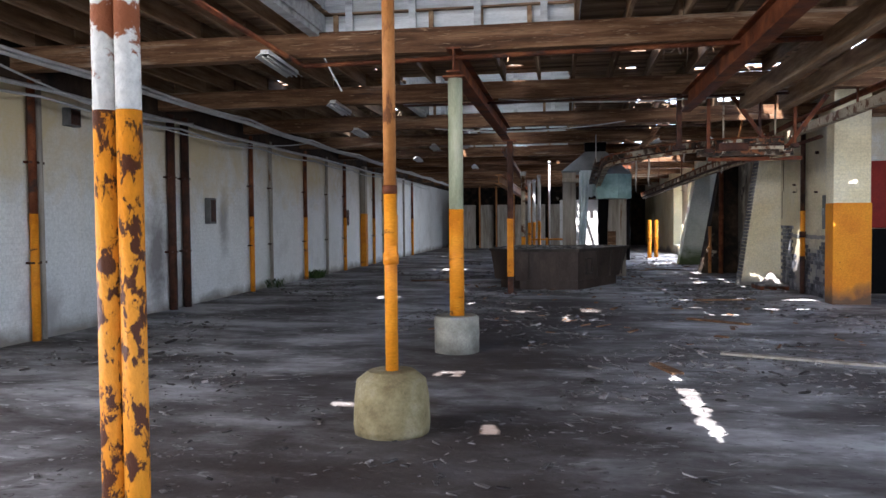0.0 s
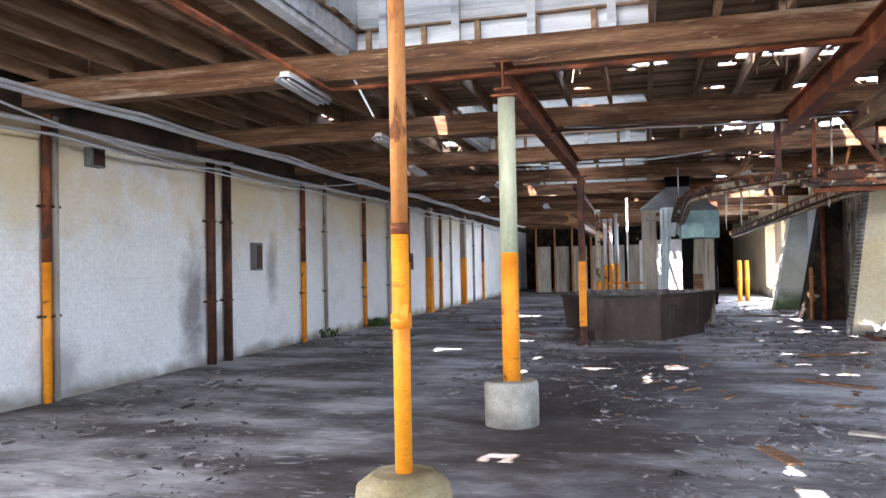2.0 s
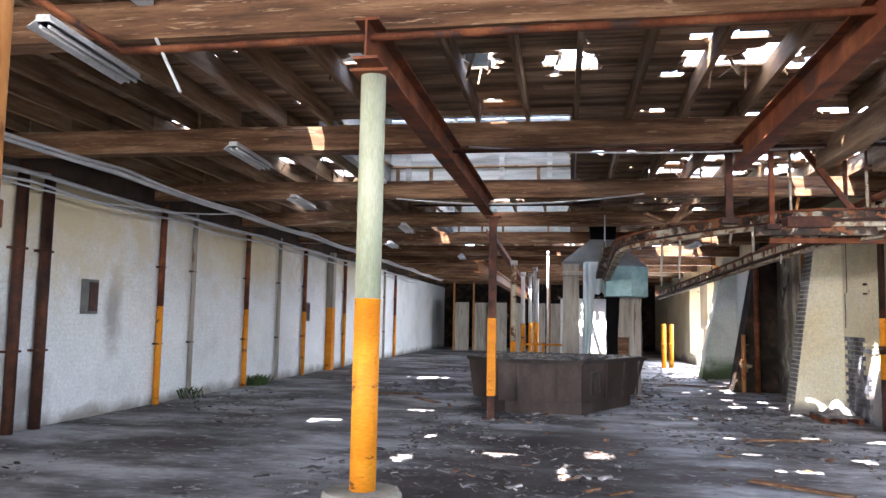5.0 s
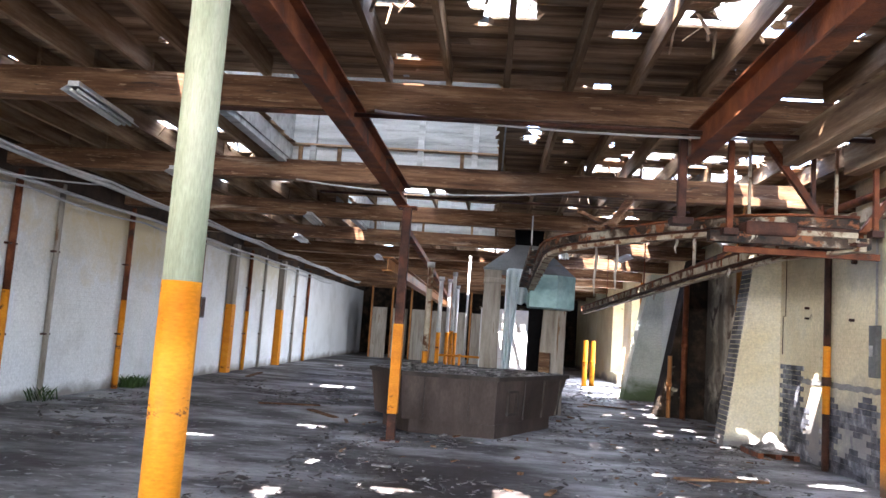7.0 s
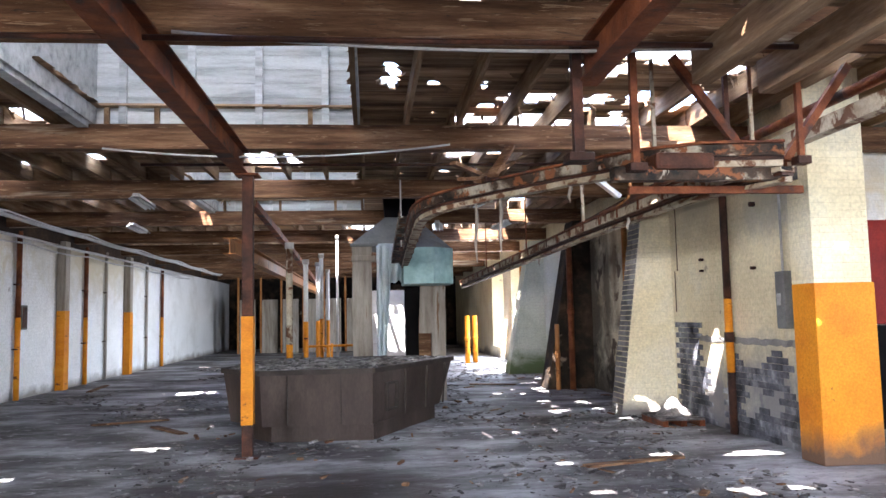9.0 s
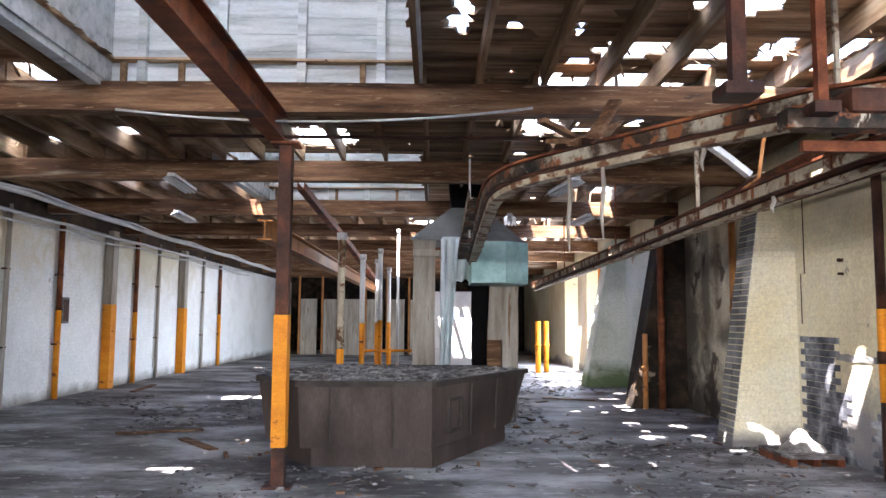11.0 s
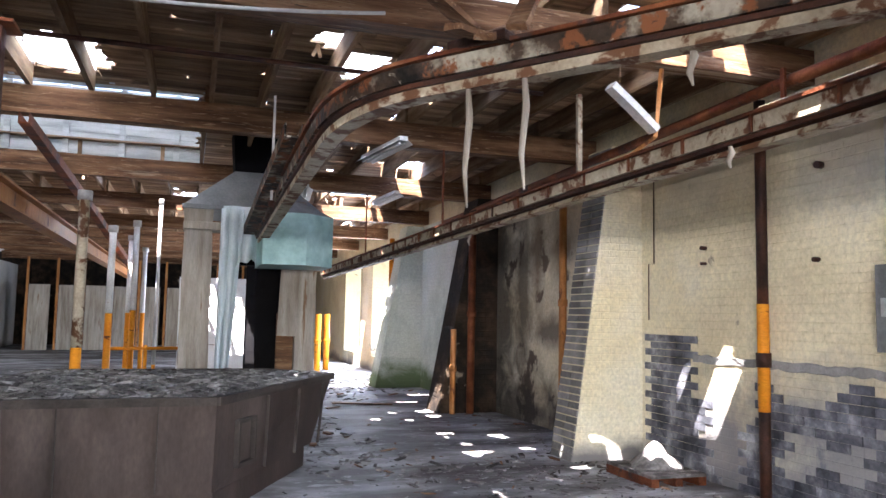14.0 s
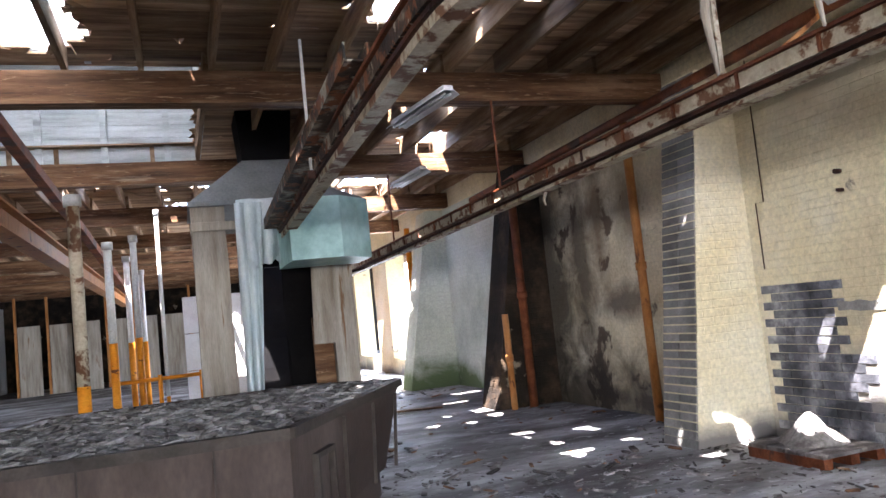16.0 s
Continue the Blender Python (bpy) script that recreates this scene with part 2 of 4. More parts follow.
M_PEEL = mat("peeling_white_paint", [(0.6, 0.58, 0.54), (0.75, 0.73, 0.7)], 4, 0.6, 0.6, spots=(0.24, 0.08, 0.035), spot_scale=6, spot_at=0.55, spot_soft=0.03)
M_ORANGEWD = mat("scuffed_orange_pipe", [(0.28, 0.1, 0.025), (0.42, 0.18, 0.055), (0.48, 0.24, 0.1)], 4, 0.5, 0.3, spots=(0.13, 0.05, 0.02), spot_scale=7, spot_at=0.6, stretch=(1, 1, 0.4))
M_CONC = mat("mossy_concrete", [(0.11, 0.085, 0.04), (0.23, 0.19, 0.1), (0.33, 0.3, 0.21)], 3, 0.9, 0.7, fine=45)
M_CONC2 = mat("grey_concrete", [(0.13, 0.12, 0.1), (0.25, 0.24, 0.2), (0.36, 0.35, 0.3)], 3, 0.9, 0.6, fine=45)
M_COUNTER = mat("brown_panel", [(0.032, 0.021, 0.017), (0.062, 0.044, 0.036), (0.115, 0.086, 0.072)], 1.4, 0.6, 0.2, stretch=(1, 1, 0.4), spots=(0.36, 0.3, 0.25), spot_scale=1.2, spot_at=0.66, spot_soft=0.1)
M_EDGE = mat("dark_rim", [(0.03, 0.024, 0.02), (0.075, 0.06, 0.05)], 4, 0.7, 0.3)
M_RUBBLE = mat("debris", [(0.035, 0.03, 0.028), (0.11, 0.1, 0.095), (0.36, 0.34, 0.33)], 6, 0.9, 0.5, rnd=0.7)
M_DUST = mat("plaster_dust", [(0.1, 0.09, 0.085), (0.27, 0.25, 0.235), (0.5, 0.48, 0.46)], 5, 0.9, 0.5, rnd=0.6)
M_TIN = mat("galvanised_sheet", [(0.14, 0.145, 0.145), (0.24, 0.25, 0.25)], 2, 0.65, 0.2, 0.15, spots=(0.2, 0.13, 0.09), spot_scale=1.4, spot_at=0.62)
M_TEAL = mat("teal_painted_sheet", [(0.24, 0.4, 0.38), (0.33, 0.5, 0.48), (0.4, 0.56, 0.54)], 1.5, 0.55, 0.04, fine=6)
M_TARP = mat("pale_tarp", [(0.4, 0.5, 0.52), (0.6, 0.68, 0.7), (0.75, 0.8, 0.8)], 1.6, 0.6, 0.3, stretch=(4, 4, 0.5))
# black hood parts, and sheets that stand in for deep shade
M_BLACK = mat("black_parts_and_shade", [(0.004, 0.004, 0.005), (0.01, 0.009, 0.009)], 2, 0.9, 0.3, spec=0.08)
M_POST = mat("grey_weathered_post", [(0.2, 0.165, 0.125), (0.34, 0.3, 0.25), (0.46, 0.42, 0.36)], 2, 0.8, 0.5, stretch=(4, 4, 0.4), spots=(0.2, 0.12, 0.07), spot_scale=2, spot_at=0.62)
M_TRACK = mat("track_steel", [(0.014, 0.012, 0.011), (0.07, 0.045, 0.03), (0.42, 0.38, 0.3)], 2.6, 0.55, 0.5, 0.2, fine=30, stops=[0.4, 0.53, 0.62], spots=(0.2, 0.075, 0.03), spot_scale=8.0, spot_at=0.53, flakes=(0.5, 0.45, 0.36))
M_CREAMST = mat("cream_painted_steel", [(0.3, 0.24, 0.16), (0.55, 0.48, 0.36)], 2.5, 0.6, 0.3, spots=(0.13, 0.06, 0.03), spot_scale=6, spot_at=0.5)
M_CABLE = mat("pale_conduit", [(0.36, 0.35, 0.33), (0.55, 0.54, 0.52)], 3, 0.5, 0.2, 0.2)
M_LAMP = mat("white_enamel", [(0.6, 0.6, 0.58), (0.75, 0.75, 0.73)], 3, 0.45, 0.15, spots=(0.25, 0.14, 0.08), spot_scale=3, spot_at=0.66)
M_BOX = mat("grey_box_paint", [(0.1, 0.1, 0.1), (0.2, 0.2, 0.19)], 4, 0.6, 0.2)
M_RED = mat("red_door_paint", [(0.2, 0.014, 0.01), (0.3, 0.024, 0.015)], 2, 0.55, 0.2)
M_GRASS = mat("weeds", [(0.04, 0.07, 0.02), (0.08, 0.13, 0.04)], 6, 0.8, 0.2, rnd=0.4)
M_GROUND = mat("outside_ground", [(0.1, 0.1, 0.08), (0.2, 0.19, 0.17)], 0.5, 0.9, 0.4)


M_GLAZE = bpy.data.materials.new("frosted_glazing")
M_GLAZE.use_nodes = True
gn = M_GLAZE.node_tree
tr = gn.nodes.new("ShaderNodeBsdfTranslucent")
dirt = gn.nodes.new("ShaderNodeTexNoise")
dirt.inputs["Scale"].default_value = 2.5
dr = gn.nodes.new("ShaderNodeValToRGB")
dr.color_ramp.elements[0].color, dr.color_ramp.elements[1].color = (0.4, 0.42, 0.42, 1), (0.72, 0.74, 0.75, 1)
gn.links.new(dirt.outputs[0], dr.inputs[0])
gn.links.new(dr.outputs[0], tr.inputs["Color"])
gn.links.new(tr.outputs[0], gn.nodes["Material Output"].inputs["Surface"])


# ---- mesh helpers ----
def mesh_ob(name, bm, material, parent=None):
    me = bpy.data.meshes.new(name)
    bm.normal_update()
    bm.to_mesh(me)
    bm.free()
    me.materials.append(material)
    ob = new(name, me)
    if parent:
        ob.parent = parent
    return ob


def part(name, bm, material, parent, label=""):
    ob = mesh_ob(name, bm, material, parent)
    return tagged(ob, label) if label else ob


def thing(name, label, category, group="", kind="", at=(0, 0, 0)):
    ob = new(name)
    ob.location = at
    ob.empty_display_size = 0.1
    return tagged(ob, label, category, group, kind)


def box(bm, lo, hi, bevel=0.0, m=None):
    vs = [bm.verts.new((x, y, z)) for x in (lo[0], hi[0]) for y in (lo[1], hi[1]) for z in (lo[2], hi[2])]
    fs = [bm.faces.new([vs[i] for i in f]) for f in ((0, 1, 3, 2), (4, 6, 7, 5), (0, 4, 5, 1), (2, 3, 7, 6), (0, 2, 6, 4), (1, 5, 7, 3))]
    if m is not None:
        for v in vs:
            v.co = m @ v.co
    if bevel:
        es = {e for f in fs for e in f.edges}
        bmesh.ops.bevel(bm, geom=list(es), offset=bevel, segments=2, affect="EDGES", profile=0.6)
    return vs


def boxed(lo, hi, bevel=0.0, m=None):
    bm = bmesh.new()
    box(bm, lo, hi, bevel, m)
    return bm


def tube(points, r, seg=12, bm=None, closed=True):
    """A round bar along a line of points; r is one radius or one for each point."""
    bm = bm or bmesh.new()
    pts = [Vector(p) for p in points]
    rings = []
    for i, p in enumerate(pts):
        d = (pts[min(i + 1, len(pts) - 1)] - pts[max(i - 1, 0)]).normalized()
        side = d.cross(Vector((0, 0, 1)) if abs(d.z) < 0.9 else Vector((1, 0, 0))).normalized()
        up = side.cross(d)
        rad = r[i] if isinstance(r, (list, tuple)) else r
        rings.append([bm.verts.new(p + rad * (math.cos(a) * side + math.sin(a) * up)) for a in [2 * math.pi * k / seg for k in range(seg)]])
    for a, b in zip(rings, rings[1:]):
        for k in range(seg):
            f = bm.faces.new((a[k], a[(k + 1) % seg], b[(k + 1) % seg], b[k]))
            f.smooth = True
    if closed:
        bm.faces.new(rings[0][::-1])
        bm.faces.new(rings[-1])
    return bm


def sweep(points, section, bm=None):
    """A bar of the given flat section (side, up) along a line of points; up stays upright."""
    bm = bm or bmesh.new()
    pts = [Vector(p) for p in points]
    rings = []
    for i, p in enumerate(pts):
        d = (pts[min(i + 1, len(pts) - 1)] - pts[max(i - 1, 0)]).normalized()
        side = d.cross(Vector((0, 0, 1))).normalized()
        up = side.cross(d)
        rings.append([bm.verts.new(p + s * side + u * up) for s, u in section])
    n = len(section)
    for a, b in zip(rings, rings[1:]):
        for k in range(n):
            bm.faces.new((a[k], a[(k + 1) % n], b[(k + 1) % n], b[k]))
    bm.faces.new(rings[0][::-1])
    bm.faces.new(rings[-1])
    bmesh.ops.recalc_face_normals(bm, faces=bm.faces)
    return bm


def i_section(w, h, tf=0.018, tw=0.014):
    a, c = w / 2, tw / 2
    return [(-a, 0), (a, 0), (a, tf), (c, tf), (c, h - tf), (a, h - tf), (a, h), (-a, h), (-a, h - tf), (-c, h - tf), (-c, tf), (-a, tf)]


def u_section(w, h, t=0.012):
    a = w / 2
    return [(-a, 0), (a, 0), (a, h), (a - t, h), (a - t, t), (t - a, t), (t - a, h), (-a, h)]


def rough_box(lo, hi, step, amp, seed):
    """A box with sawn, uneven faces: cut into lengths along its longest side and jittered."""
    rng = random.Random(seed)
    size = [h - l for l, h in zip(lo, hi)]
    ax = size.index(max(size))
    n = max(1, int(size[ax] / step))
    bm = bmesh.new()
    rings = []
    o = [i for i in range(3) if i != ax]
    for k in range(n + 1):
        ring = []
        for p, q in ((0, 0), (1, 0), (1, 1), (0, 1)):
            c = [0, 0, 0]
            c[ax] = lo[ax] + size[ax] * k / n
            c[o[0]] = (lo, hi)[p][o[0]] + rng.uniform(-amp, amp)
            c[o[1]] = (lo, hi)[q][o[1]] + rng.uniform(-amp, amp)
            ring.append(bm.verts.new(c))
        rings.append(ring)
    for a, b in zip(rings, rings[1:]):
        for k in range(4):
            bm.faces.new((a[k], a[(k + 1) % 4], b[(k + 1) % 4], b[k]))
    bm.faces.new(rings[0][::-1])
    bm.faces.new(rings[-1])
    bmesh.ops.recalc_face_normals(bm, faces=bm.faces)
    return bm


def setting(name, bm, material, label, category):
    return tagged(mesh_ob(name, bm, material), label, category, kind="structure")


# ---- plan ----
LEFT, RIGHT, BACK, END = -6.85, 4.8, -6.0, 47.0
BAY = 3.5
BEAMS = [1.7 + BAY * i for i in range(-2, 13)]
GIRD, BEAM0, BEAM1, DECK = 3.15, 3.42, 3.70, 3.92

# floor: one gently uneven sheet
bm = bmesh.new()
nx, ny = 70, 200
grid = []
for j in range(ny + 1):
    row = []
    for i in range(nx + 1):
        x, y = -7.2 + 17.0 * i / nx, BACK - 0.3 + (END - BACK + 0.6) * j / ny
        row.append(bm.verts.new((x, y, 0.012 * noise.noise((x * 0.7, y * 0.7, 0)) + 0.008 * noise.noise((x * 3, y * 3, 5)))))
    grid.append(row)
for j in range(ny):
    for i in range(nx):
        bm.faces.new((grid[j][i], grid[j][i + 1], grid[j + 1][i + 1], grid[j + 1][i])).smooth = True
setting("floor", bm, M_FLOOR, "dirty stained grey concrete factory floor", "floor")
bm = bmesh.new()
bmesh.ops.create_circle(bm, cap_ends=True, segments=64, radius=2500, matrix=pose(0, 0, -0.15))
setting("ground", bm, M_GROUND, "bare ground around the factory", "ground")

# walls
def pierced(x0, x1, y0, y1, z0, z1, holes):
    """A wall along y with openings (y from, y to, z from, z to)."""
    bm = bmesh.new()
    at = y0
    for a, b, c, d in holes:
        box(bm, (x0, at, z0), (x1, a, z1))
        if c > 0.05:
            box(bm, (x0, a + 0.001, z0), (x1, b - 0.001, c))
        box(bm, (x0, a + 0.001, d), (x1, b - 0.001, z1))
        at = b
    box(bm, (x0, at, z0), (x1, y1, z1))
    return bm


# opening up to y 4.2 is out of view, added to light the right wall
setting("wall_left", pierced(LEFT - 0.35, LEFT, BACK, END, -0.1, 4.2, [(-4.2, 4.2, 2.0, 3.3)]), M_WALL, "long white painted brick wall, stained", "wall")
# near-black brick paints in the darkness of the far end
setting("wall_end", boxed((LEFT - 0.35, END + 0.003, -0.1), (9.9, END + 0.35, 4.2)), M_SOOT_AND_SHADE, "far end wall, near-black to stand in for the dim end", "wall")
# dark strip put where the gap above the wall lies in shade
setting("wall_plate", rough_box((LEFT + 0.002, BACK, 3.33), (LEFT + 0.07, END, DECK - 0.004), 1.0, 0.006, 3), M_GAP_DARK, "black strip standing in for the dark gap above the wall", "trim")
wr = setting("wall_right", pierced(RIGHT, RIGHT + 0.5, 14.503, END, -0.1, 4.2, [(y - 1.2, y + 1.2, 0.4, 3.0) for y in (30.0, 33.8)]), M_CREAM, "cream painted brick wall, flaking and sooted", "wall")
# unseen side wall; its openings are added for the fill lamps
setting("wall_side", pierced(9.6, 9.95, BACK, 16.3, -0.1, 4.2, [(y - 2.2, y + 2.2, 2.0, 3.3) for y in (-2.0, 5.0, 11.0)]), M_WALL, "white painted brick side wall", "wall")
setting("wall_cross", boxed((RIGHT + 0.503, 16.0, -0.1), (9.597, 16.3, 4.2)), M_WALL, "white painted brick cross wall", "wall")
# back wall out of view, left open only to admit light
bm = bmesh.new()
box(bm, (LEFT - 0.35, BACK - 0.35, -0.1), (-4.6, BACK - 0.003, 4.2))
box(bm, (7.0, BACK - 0.35, -0.1), (9.95, BACK - 0.003, 4.2))
box(bm, (-4.597, BACK - 0.35, 3.3), (6.997, BACK - 0.003, 4.2))
setting("wall_back", bm, M_WALL, "unseen white brick wall with an added opening for fill light", "wall")

# roof deck: boards along x, broken away over the holes
HOLES = [(0.05, 10.9, 0.26, 0.3), (1.3, 10.9, 0.2, 0.28), (1.85, 10.9, 0.3, 0.3), (-1.9, 10.6, 0.25, 0.14), (3.0, 13.65, 0.6, 0.4),
         (1.6, 16.2, 0.35, 0.2), (2.3, 16.3, 0.3, 0.3), (2.5, 16.5, 0.3, 0.3), (2.75, 15.32, 0.28, 0.2), (2.05, 15.3, 0.35, 0.2), (3.3, 16.35, 0.36, 0.25), (3.75, 16.95, 0.22, 0.2), (-3.7, 16.05, 0.4, 0.25), (3.3, 15.95, 0.1, 0.12), (2.6, 14.3, 0.35, 0.22), (3.7, 13.0, 0.3, 0.25), (3.8, 14.3, 0.25, 0.3), (4.3, 13.4, 0.25, 0.25), (3.2, 12.8, 0.4, 0.14), (3.4, 10.6, 0.35, 0.35), (2.6, 9.7, 0.35, 0.3), (4.0, 9.4, 0.4, 0.3), (4.3, 11.6, 0.3, 0.4), (2.3, 12.9, 0.3, 0.1), (-1.25, 18.7, 0.5, 0.55), (1.6, 18.0, 0.36, 0.4),
         (1.2, 17.4, 0.2, 0.2), (-4.3, 15.0, 0.3, 0.2), (-3.5, 15.0, 0.3, 0.2), (-3.8, 18.4, 0.35, 0.2), (-4.6, 21.5, 0.5, 0.3),
         (2.6, 20.4, 0.4, 0.2), (3.3, 22.6, 0.4, 0.3), (-2.9, 22.2, 0.4, 0.25), (-0.6, 24.0, 0.4, 0.3), (-1.6, 25.1, 0.5, 0.3),
         (3.0, 25.8, 0.6, 0.4), (0.2, 27.5, 0.5, 0.4), (2.4, 28.6, 0.7, 0.4), (-3.0, 28.4, 0.4, 0.3), (3.5, 31.0, 0.6, 0.5), (1.0, 31.5, 0.5, 0.3),
         (-4.6, 12.9, 0.3, 0.1), (-5.2, 18.9, 0.4, 0.2), (-3.0, 24.6, 0.5, 0.3)]
# larger holes covered by an added torn translucent sheet that diffuses the sun
SHEETED = [h for h in HOLES if min(h[2], h[3]) >= 0.2 and h[1] < 19]
HOLES += [(3.86, 15.42, 0.145, 0.42), (3.97, 15.2, 0.1, 0.22), (3.3, 15.25, 0.17, 0.2), (3.62, 15.7, 0.06, 0.13), (2.8, 15.72, 0.12, 0.09)]
# slits through which the sun reaches the floor
for x, y, a, c in ((-0.12, 4.3, 0.07, 1.2), (-2.95, 4.0, 0.13, 0.09), (-2.3, 5.3, 0.2, 0.09), (-1.7, 3.3, 0.08, 0.12),
                   (-0.76, 10.75, 0.17, 0.2), (-0.78, 12.0, 0.09, 0.1), (-1.14, 9.7, 0.06, 0.4),
                   (-2.88, 10.05, 0.11, 0.2), (-2.88, 11.8, 0.1, 0.18), (-2.78, 13.7, 0.14, 0.5), (0.49, 14.55, 0.08, 0.5),
                   (2.3, 11.12, 0.24, 0.13), (2.7, 11.2, 0.1, 0.06), (1.29, 10.38, 0.36, 0.09), (1.08, 11.37, 0.14, 0.07), (1.05, 12.6, 0.08, 0.1),
                   (2.2, 18.2, 0.26, 0.1), (2.72, 17.8, 0.12, 0.1), (2.66, 16.8, 0.13, 0.08), (1.9, 19.4, 0.12, 0.12), (2.2, 24.9, 0.4, 0.4), (-4.8, 12.6, 0.1, 0.1)):
    HOLES.append((x, y, a, c))
rng = random.Random(4)
for _ in range(150):
    x, y = rng.uniform(-6.4, 3.3), rng.uniform(14, 33)
    if rng.random() < (0.75 if x > -0.5 else 0.16) and not (0.3 < x < 2.2 and 22.5 < y < 25) and not (x > 2.4 and 14.8 < y < 18):
        s = rng.uniform(0.03, 0.13)
        HOLES.append((x, y, s * rng.uniform(0.8, 2.2), s))
SKYLIGHTS = [(-2.75, 0.15, BEAMS[3] + 0.35, BEAMS[4] + 0.05), (-2.75, 0.15, BEAMS[5] + 0.35, BEAMS[6] + 0.05), (-2.75, 0.15, BEAMS[7] + 0.35, BEAMS[8] + 0.05)]


def gone(x, y):
    for x0, x1, y0, y1 in SKYLIGHTS:
        if x0 + 0.02 < x < x1 - 0.06 and y0 + 0.075 < y < y1 - 0.075:
            return True
    for hx, hy, a, b in HOLES:
        dx, dy = (x - hx) / a, (y - hy) / b
        if abs(dx) < 2 and abs(dy) < 2:
            if dx * dx + dy * dy < 1 + 0.8 * noise.noise((x * 5, y * 5, 3.3)) + 0.5 * noise.noise((x * 14, y * 14, 1.3)):
                return True
    return False


verts, faces = [], []


def deck_board(x0, x1, y0, y1, z, tilt):
    n = len(verts)
    for x in (x0, x1):
        for y in (y0, y1):
            for zz in (0, 0.022):
                verts.append((x + (rng.uniform(-0.07, 0.07) if zz == 0 else 0.0), y + (rng.uniform(-0.006, 0.006)), z + zz + (tilt if y == y1 else 0)))
    for f in ((0, 1, 3, 2), (4, 6, 7, 5), (0, 4, 5, 1), (2, 3, 7, 6), (0, 2, 6, 4), (1, 5, 7, 3)):
        faces.append([n + i for i in f])


y = BACK - 0.35
while y < END + 0.35:
    w = 0.142
    x = LEFT - 0.35
    while x < 9.95:
        x1 = min(9.95, x + rng.uniform(1.6, 4.2))
        run, k = None, x
        while k < x1:
            g = gone(k, y + w / 2)
            if not g and run is None:
                run = k
            if g and run is not None:
                if k - run > 0.05:
                    deck_board(run, k, y, y + w - 0.001, DECK + rng.uniform(0, 0.006), rng.uniform(-0.004, 0.004))
                run = None
            k += 0.04
        if run is not None:
            deck_board(run, x1 - 0.002, y, y + w - 0.001, DECK + rng.uniform(0, 0.006), rng.uniform(-0.004, 0.004))
        x = x1
    y += w
me = bpy.data.meshes.new("ceiling")
me.from_pydata(verts, [], faces)
me.materials.append(M_DECK)
tagged(new("ceiling", me), "weathered brown roof boards with many broken holes", "ceiling", kind="structure")

# sheets added so these holes glow but cast no sun patch
for hx, hy, a, c in SHEETED:
    bm = bmesh.new()
    ring = []
    for k in range(14):
        th = 2 * math.pi * k / 14
        w = 1.25 + rng.uniform(-0.12, 0.25)
        ring.append((hx + a * w * math.cos(th), hy + c * w * math.sin(th), DECK + 0.05 + rng.uniform(0, 0.02)))
    lo_ = [bm.verts.new(p) for p in ring]
    hi_ = [bm.verts.new((p[0], p[1], p[2] + 0.004)) for p in ring]
    bm.faces.new(lo_[::-1])
    bm.faces.new(hi_)
    for k in range(14):
        bm.faces.new((lo_[k], lo_[(k + 1) % 14], hi_[(k + 1) % 14], hi_[k]))
    tagged(mesh_ob("roofing_diffuser", bm, M_GLAZE), "torn translucent roofing sheet added over a roof hole to soften the sun", "roofing sheet", "roofing sheets", "structure")

# splintered ends and torn roofing hanging round the larger holes
rag = bmesh.new()
for hx, hy, a, c in HOLES:
    if a < 0.15 or c < 0.12:
        continue
    for _ in range(int(14 * (a + c))):
        th = rng.uniform(0, 2 * math.pi)
        p = Vector((hx + a * math.cos(th), hy + c * math.sin(th), DECK + 0.0))
        L_, w = rng.uniform(0.05, 0.24), rng.uniform(0.008, 0.035)
        box(rag, (-w / 2, -L_, -0.003), (w / 2, 0.02, 0.003), 0, Matrix.Translation(p) @ pose(0, 0, 0, rng.uniform(5, 85), rng.uniform(-20, 20), rng.uniform(0, 360)))
tagged(mesh_ob("roof_splinters", rag, M_DECK), "splintered board ends hanging from the roof holes", "splinters", kind="stuff")

# joists along y, between the beams
jr = thing("roof_joists", "rows of sawn timber roof joists, some broken", "joists", kind="structure", at=(0, 0, BEAM1))
rest = bmesh.new()
jm = bpy.data.meshes.new("joist")
jb = rough_box((-0.025, 0.0, 0.002), (0.025, BAY - 0.02, DECK - BEAM1 - 0.003), 0.6, 0.003, 5)
jb.to_mesh(jm)
jb.free()
jm.materials.append(M_WOODJ)
for bi in range(len(BEAMS) - 1):
    y0, y1 = BEAMS[bi], BEAMS[bi + 1]
    x = LEFT + 0.3
    while x < 9.4:
        s = rng.uniform(-0.03, 0.03)
        inside = any(a < x < b and c < y1 and d > y0 + 0.6 for a, b, c, d in SKYLIGHTS)
        broken = rng.random() < 0.06 and x > 0 and y0 > 11
        if y0 < 12.5 < y1 and 2.5 < x < 3.4:
            broken = True
        if not inside and not broken:
            if 5 < y0 < 27 and x < 5.0:
                ob = new("joist", jm)
                ob.parent = jr
                ob.location = (x + s, y0 + 0.01, 0)
                ob.rotation_euler = (0, 0, rng.uniform(-0.004, 0.004))
            else:
                box(rest, (x + s, y0 + 0.01, 0.002), (x + s + 0.05, y1 - 0.01, DECK - BEAM1 - 0.003))
        x += 0.56
tagged(part("far_joists", rest, M_WOODJ, jr), kind="stuff")
for y in BEAMS:
    b = tagged(mesh_ob("roof_beam", rough_box((LEFT + 0.003, y - 0.1, BEAM0), (9.59 if y < 15.9 else RIGHT - 0.003, y + 0.1, BEAM1), 0.5, 0.006, int(y * 10)), M_WOODB),
               "heavy aged timber roof beam, water-stained", "roof beam", "roof beams", "structure")

